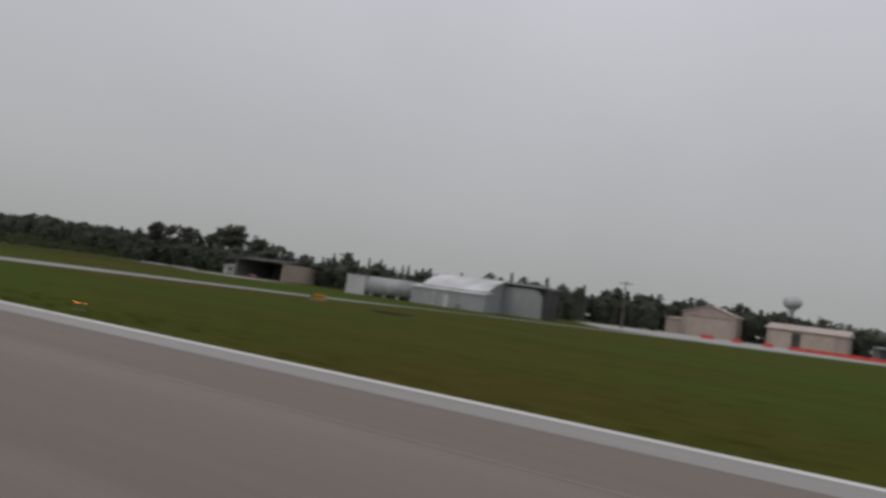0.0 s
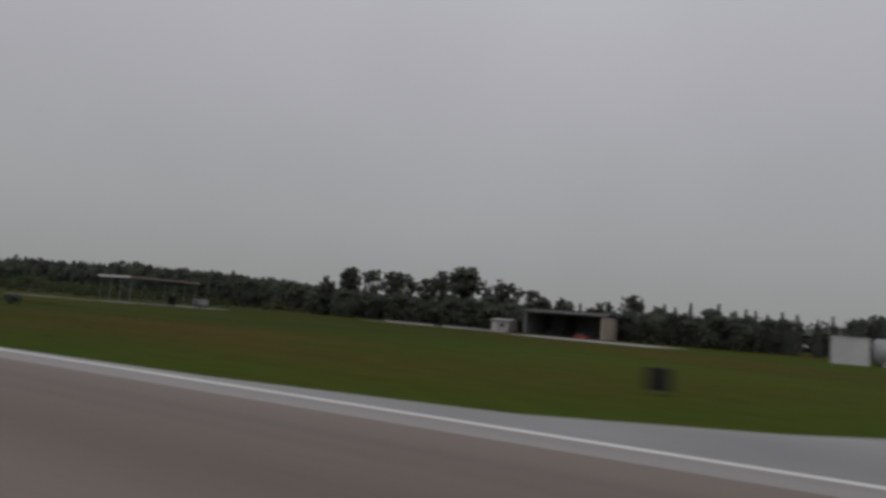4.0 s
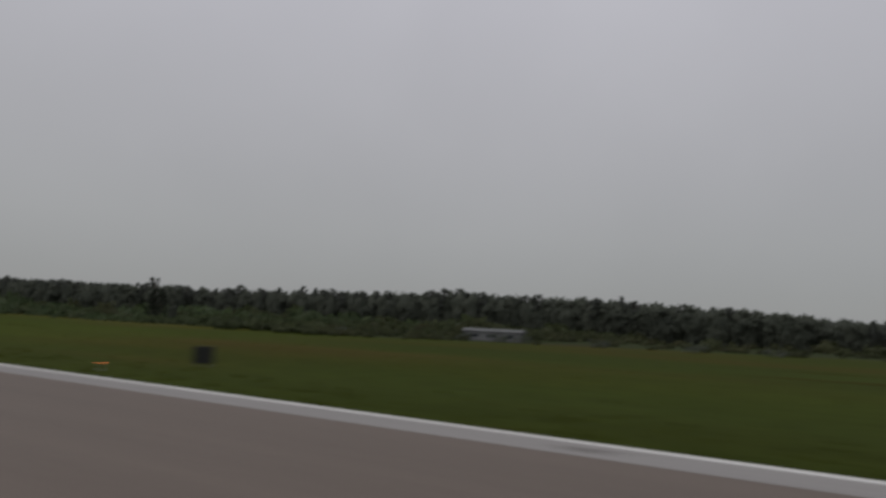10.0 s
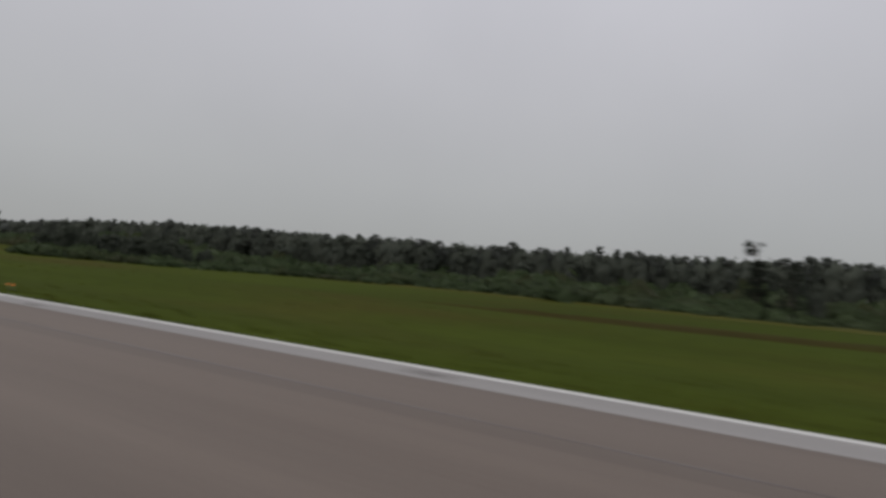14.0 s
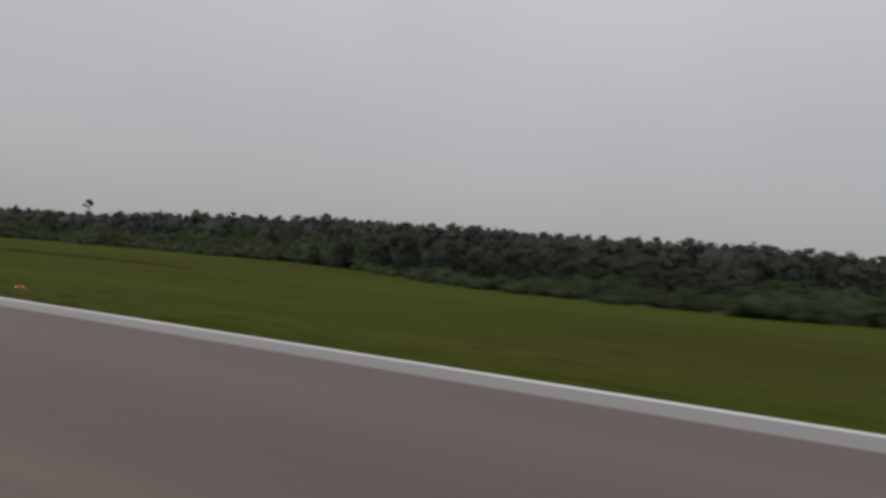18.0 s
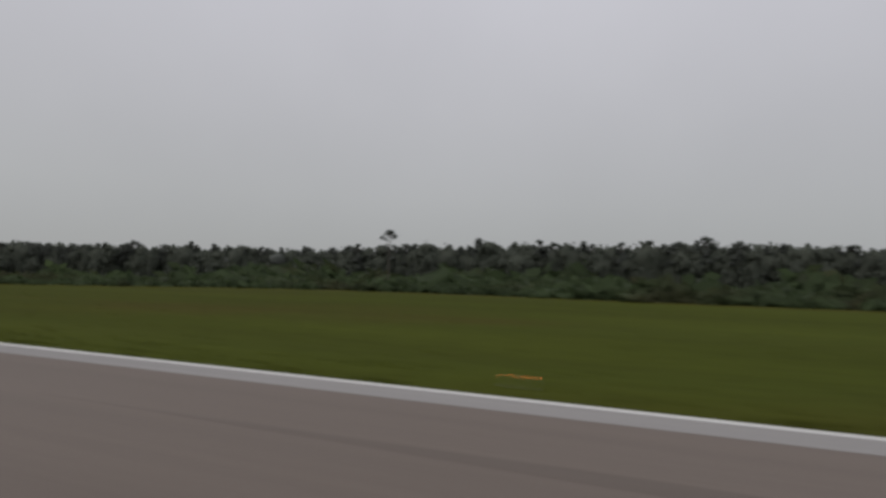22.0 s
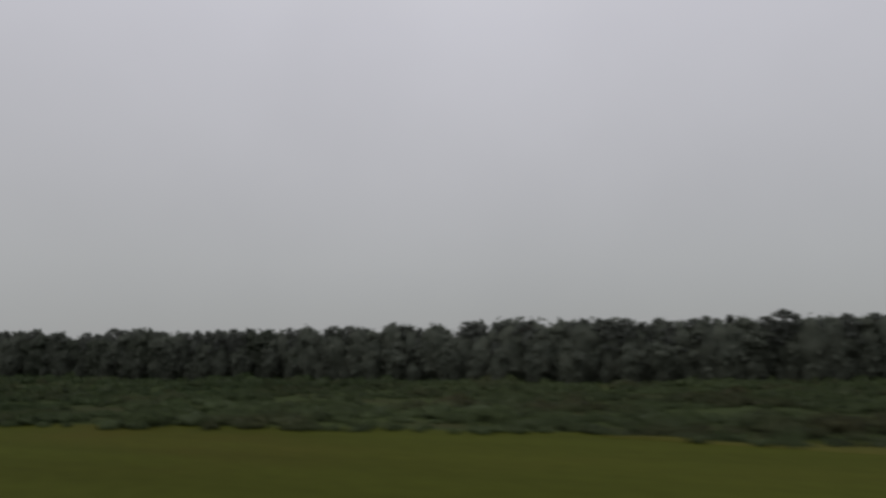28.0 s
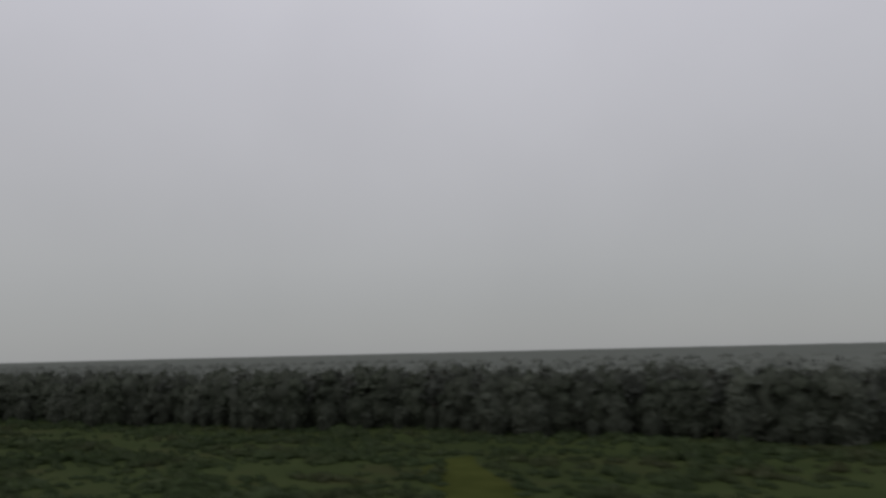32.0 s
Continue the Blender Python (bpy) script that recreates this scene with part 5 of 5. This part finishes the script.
def pale_hangars():
    t = thing("beige_hangar", Matrix.Translation((-32.5, 224.0, 0)) @ Matrix.Rotation(-0.08, 4, "Z"), "faded pinkish-beige gabled hangar with large sliding doors", "hangar", "beige hangars")
    part("wall", box(0, 15.5, 0, 16, -0.2, 6.9), M["pinkish"], t)
    part("gable", prism([(-0.2, 6.9), (6.6, 9.3), (8.6, 9.3), (15.7, 6.9)], 0.0, 16, "y"), M["pinkish"], t)
    part("roof", prism([(-0.5, 6.9), (6.6, 9.4), (8.6, 9.4), (16.0, 6.9), (16.0, 7.1), (8.7, 9.65), (6.5, 9.65), (-0.5, 7.1)], -0.4, 16.4, "y"), M["beige_roof"], t)
    for x0 in (1.4, 7.9):
        slide = part("sliding_door", box(x0, x0 + 6.3, -0.09, -0.004, 0, 5.9, 0.02), M["tan"], t)
        for k in range(4):
            part("door_rib", box(x0 + 0.8 + k * 1.5, x0 + 0.9 + k * 1.5, -0.13, -0.088, 0.1, 5.8), M["pinkish"], slide)
    part("door_track", box(0.8, 14.8, -0.2, -0.094, 5.95, 6.2), M["dark"], t)
    part("annex", box(-5.2, -0.01, 1, 14, -0.2, 4.6), M["pinkish"], t)
    part("annex_roof", prism([(0.6, 4.6), (0.6, 4.75), (14.3, 5.3), (14.3, 4.6)], -5.5, -0.02), M["beige_roof"], t)
    t = thing("beige_hangar", Matrix.Translation((-8.5, 222.0, 0)) @ Matrix.Rotation(-0.12, 4, "Z"), "long low beige hangar with one tall dark doorway", "hangar", "beige hangars")
    part("wall", box(0, 20.5, 0, 18, -0.2, 5.3), M["pinkish"], t)
    part("roof", prism([(-0.6, 5.3), (-0.6, 5.5), (9, 7.2), (18.6, 5.5), (18.6, 5.3)], -0.5, 21.0), M["beige_roof"], t)
    # no opening here: a dark sheet on the wall stands for the shaded inside
    part("doorway", box(6.6, 8.9, -0.03, -0.004, 0, 4.7), M["dark_sheet"], t, "dark sheet for the shade in an open doorway")
    part("sliding_door", box(1.2, 6.5, -0.12, -0.035, 0, 4.8, 0.02), M["tan"], t)
    part("sliding_door", box(9.0, 17.5, -0.12, -0.035, 0, 4.8, 0.02), M["tan"], t)
    t = thing("aircraft_shelter", Matrix.Translation((17.5, 205.0, 0)), "low open-sided grey shelter with a flat roof", "shelter")
    part("roof", box(0, 26, 0, 12, 3.3, 3.7, 0.05), M["galv"], t)
    part("back_wall", box(0, 26, 11.6, 11.9, -0.2, 3.3), M["steel"], t)
    for k in range(6):
        part("post", box(0.2 + k * 5.1, 0.45 + k * 5.1, 0.2, 0.45, -0.2, 3.3), M["steel"], t)
    # water tower
    t = thing("water_tower", Matrix.Translation((-4.8, 396.5, 0)), "pale spheroid water tower far behind the hangars", "water tower")
    b = bmesh.new()
    bmesh.ops.create_uvsphere(b, u_segments=24, v_segments=14, radius=4.6, matrix=Matrix.Translation((0, 0, 22.6)) @ Matrix.Diagonal((1, 1, 0.86, 1)))
    part("tank", b, M["white_metal"], t, "white rounded tank", True)
    child("column", tubes_mesh("column", [([(0, 0, -0.2), (0, 0, 2), (0, 0, 17), (0, 0, 20)], [2.4, 1.3, 1.1, 2.6])], M["white_metal"], 14), t)


open_hangar()
pale_hangars()


def barrier(x, y, long, turn, high=0.95):
    t = thing("barrier", Matrix.Translation((x, y, 0)) @ Matrix.Rotation(turn, 4, "Z"), "red-orange plastic barrier standing on the apron", "barrier", "red barriers")
    part("body", prism([(-0.3, 0.03), (0.3, 0.03), (0.28, high * 0.35), (0.1, high * 0.5), (0.09, high), (-0.09, high), (-0.1, high * 0.5), (-0.28, high * 0.35)], -long / 2, long / 2), M["red"], t)
    part("base", box(-long / 2, long / 2, -0.36, 0.36, -0.05, 0.06, 0.01), M["black"], t)


for bx, by, bl in ((-20.5, 186, 3.2), (-13.5, 186, 2.2), (-6.5, 186, 2.2)):
    barrier(bx, by, bl, -0.1, 0.85)
for k in range(8):
    barrier(-0.5 + k * 3.05, 186 - k * 0.9, 3.0, -0.28, 0.85)


def utility_pole(x, y, high, label, arm=1.3):
    t = thing("utility_pole", Matrix.Translation((x, y, 0)), label, "pole")
    child("pole", tubes_mesh("pole", [([(0, 0, -0.3), (0, 0, high * 0.5), (0, 0, high)], [0.17, 0.15, 0.11])], M["wood"], 8), t)
    part("crossarm", box(-arm, arm, -0.06, 0.06, high - 0.55, high - 0.4), M["wood"], t)
    for s in (-0.9, -0.3, 0.3, 0.9):
        b = bmesh.new()
        bmesh.ops.create_cone(b, cap_ends=True, segments=8, radius1=0.06, radius2=0.03, depth=0.2, matrix=Matrix.Translation((s * arm, 0, high - 0.3)))
        part("insulator", b, M["steel"], t)


utility_pole(-31.4, 138.4, 9.6, "tall wooden utility pole with a crossarm behind the hangars")


def open_shelter():
    """The flat white-edged roof on posts beside the gravel track."""
    t = thing("open_shelter", Matrix.Translation((-185.6, 77.4, 0)) @ Matrix.Rotation(-0.2, 4, "Z") @ Matrix.Diagonal((0.99, 1.13, 1.045, 1)), "open-sided shelter with a flat white-edged roof on posts", "shelter")
    part("roof", box(0.004, 10.996, 0.004, 11.0, 3.92, 4.14, 0.02), M["dark_sheet"], t)
    part("fascia", box(-0.1, 11.1, -0.1, 0.0, 3.96, 4.22), M["car_white"], t, "white front fascia")
    part("fascia", box(11.0, 11.1, 0.002, 11.0, 3.98, 4.2), M["pinkish"], t, "faded brown side fascia")
    part("fascia", box(-0.1, 0.0, 0.002, 11.0, 3.98, 4.2), M["pinkish"], t, "faded brown side fascia")
    for px in (0.3, 3.8, 7.2, 10.7):
        for py in (0.3, 10.6):
            part("post", box(px - 0.045, px + 0.045, py - 0.045, py + 0.045, -0.2, 3.93), M["steel"], t)
    part("rail", box(0.3, 10.7, 10.57, 10.63, 2.15, 2.23), M["steel"], t, "thin grey steel rail")
    for py in (0.3, 10.6):
        part("beam", box(0.2, 10.8, py - 0.05, py + 0.05, 3.72, 3.91), M["dark_sheet"], t)
    part("floor_slab", box(0.0, 11.0, 0.6, 17.0, -0.2, 0.05), M["concrete"], t)
    # what stands under and beside it
    t = thing("box_trailer", Matrix.Translation((-176.2, 91.6, 0.05)), "small pale grey box trailer by the shelter", "trailer")
    part("body", box(-1.3, 1.3, -0.7, 0.7, 0.45, 1.5, 0.06), M["galv"], t)
    part("hatch", box(-0.8, 0.2, -0.73, -0.704, 0.6, 1.2, 0.01), M["steel"], t)
    part("drawbar", box(1.3, 2.2, -0.05, 0.05, 0.4, 0.5), M["steel"], t)
    for wx in (-0.6, 0.5):
        for wy in (-0.75, 0.75):
            b = bmesh.new()
            bmesh.ops.create_cone(b, cap_ends=True, segments=18, radius1=0.3, radius2=0.3, depth=0.18, matrix=Matrix.Translation((wx, wy, 0.3)) @ Matrix.Rotation(math.pi / 2, 4, "X"))
            wheel = part("wheel", b, M["tyre"], t)
            b = bmesh.new()
            bmesh.ops.create_cone(b, cap_ends=True, segments=14, radius1=0.17, radius2=0.17, depth=0.24, matrix=Matrix.Translation((wx, wy, 0.3)) @ Matrix.Rotation(math.pi / 2, 4, "X"))
            part("rim", b, M["galv"], wheel, "grey steel rim")
    t = thing("fuel_tank", Matrix.Translation((-179.4, 88.0, 0.05)), "dark upright fuel tank under the shelter roof", "tank")
    b = bmesh.new()
    bmesh.ops.create_cone(b, cap_ends=True, segments=24, radius1=0.62, radius2=0.62, depth=1.5, matrix=Matrix.Translation((0, 0, 0.85)))
    bmesh.ops.bevel(b, geom=[e for e in b.edges if abs(e.verts[0].co.z - e.verts[1].co.z) < 0.01], offset=0.08, segments=2, affect="EDGES")
    part("barrel", b, M["black"], t)
    part("stand", box(-0.5, 0.5, -0.5, 0.5, 0.0, 0.12), M["steel"], t)
    part("cap", box(-0.12, 0.12, -0.12, 0.12, 1.6, 1.72, 0.02), M["steel"], t)


open_shelter()


def kerb(x, y, long, turn):
    t = thing("kerb_block", Matrix.Translation((x, y, 0.0)) @ Matrix.Rotation(turn, 4, "Z"), "long low pale concrete kerb by the apron", "kerb", "pale kerbs")
    part("block", box(-long / 2, long / 2, -0.25, 0.25, -0.1, 0.3, 0.04), M["concrete"], t)


kerb(-137.0, 121.0, 9, -0.2)
kerb(-130.0, 116.0, 9, -0.2)
kerb(-150.0, 123.0, 12, -0.1)


def parked_car(x, y, turn):
    t = thing("car", Matrix.Translation((x, y, 0.012)) @ Matrix.Rotation(turn, 4, "Z") @ Matrix.Diagonal((0.6, 0.6, 0.6, 1)), "small red car with a white roof parked on the apron", "car")
    prof = [(-2.0, 0.3), (2.0, 0.3), (2.05, 0.62), (1.3, 0.85), (-1.95, 0.88), (-2.05, 0.6)]
    b = prism(prof, -0.82, 0.82, "y")
    bmesh.ops.bevel(b, geom=b.edges[:], offset=0.05, segments=2, affect="EDGES")
    part("body", b, M["car_red"], t)
    b = prism([(-1.75, 0.86), (0.95, 0.86), (0.45, 1.36), (-1.3, 1.36)], -0.74, 0.74, "y")
    part("cabin_glass", b, M["glass"], t)
    part("roof", box(-1.3, 0.42, -0.72, 0.72, 1.362, 1.43, 0.03), M["car_white"], t, "white roof")
    for wx in (-1.25, 1.25):
        for wy in (-0.78, 0.78):
            b = bmesh.new()
            bmesh.ops.create_cone(b, cap_ends=True, segments=18, radius1=0.3, radius2=0.3, depth=0.2, matrix=Matrix.Translation((wx, wy, 0.3)) @ Matrix.Rotation(math.pi / 2, 4, "X"))
            wheel = part("wheel", b, M["tyre"], t)
            b = bmesh.new()
            bmesh.ops.create_cone(b, cap_ends=True, segments=14, radius1=0.17, radius2=0.17, depth=0.24, matrix=Matrix.Translation((wx, wy, 0.3)) @ Matrix.Rotation(math.pi / 2, 4, "X"))
            part("rim", b, M["galv"], wheel, "grey steel rim")


parked_car(-113.3, 120.5, 0.1)


def low_shed():
    """A long low white-roofed shed out in the rough grass."""
    t = thing("low_shed", Matrix.Translation((-276.0, 93.5, 0)) @ Matrix.Rotation(0.25, 4, "Z"), "long low shed with a dull grey roof in the rough grass", "shed")
    part("wall", box(0, 9, 0, 4, -0.2, 1.5), M["shed_sheet"], t)
    part("roof", prism([(-0.3, 1.5), (-0.3, 1.57), (2, 1.95), (4.3, 1.57), (4.3, 1.5)], -0.3, 9.3), M["shed_sheet"], t, "dull pale sheet roof")
    for k in range(3):
        win = part("window", box(0.8 + k * 2.8, 2.5 + k * 2.8, -0.03, -0.003, 0.45, 1.2, 0.01), M["grey_metal"], t, "grey window frame")
        part("pane", box(0.88 + k * 2.8, 2.42 + k * 2.8, -0.036, -0.028, 0.52, 1.12), M["glass"], win, "dark glass pane")


low_shed()
for sx, sy in ((-264.6, 91.0), (-268.6, 91.2), (-274.2, 90.5), (-252.0, 88.0), (-300.0, 92.0), (-232.0, 96.0), (-240.5, 90.0)):
    shrub(sx, sy, 2.6, 1.3, "low dark wide shrub in the rough grass")
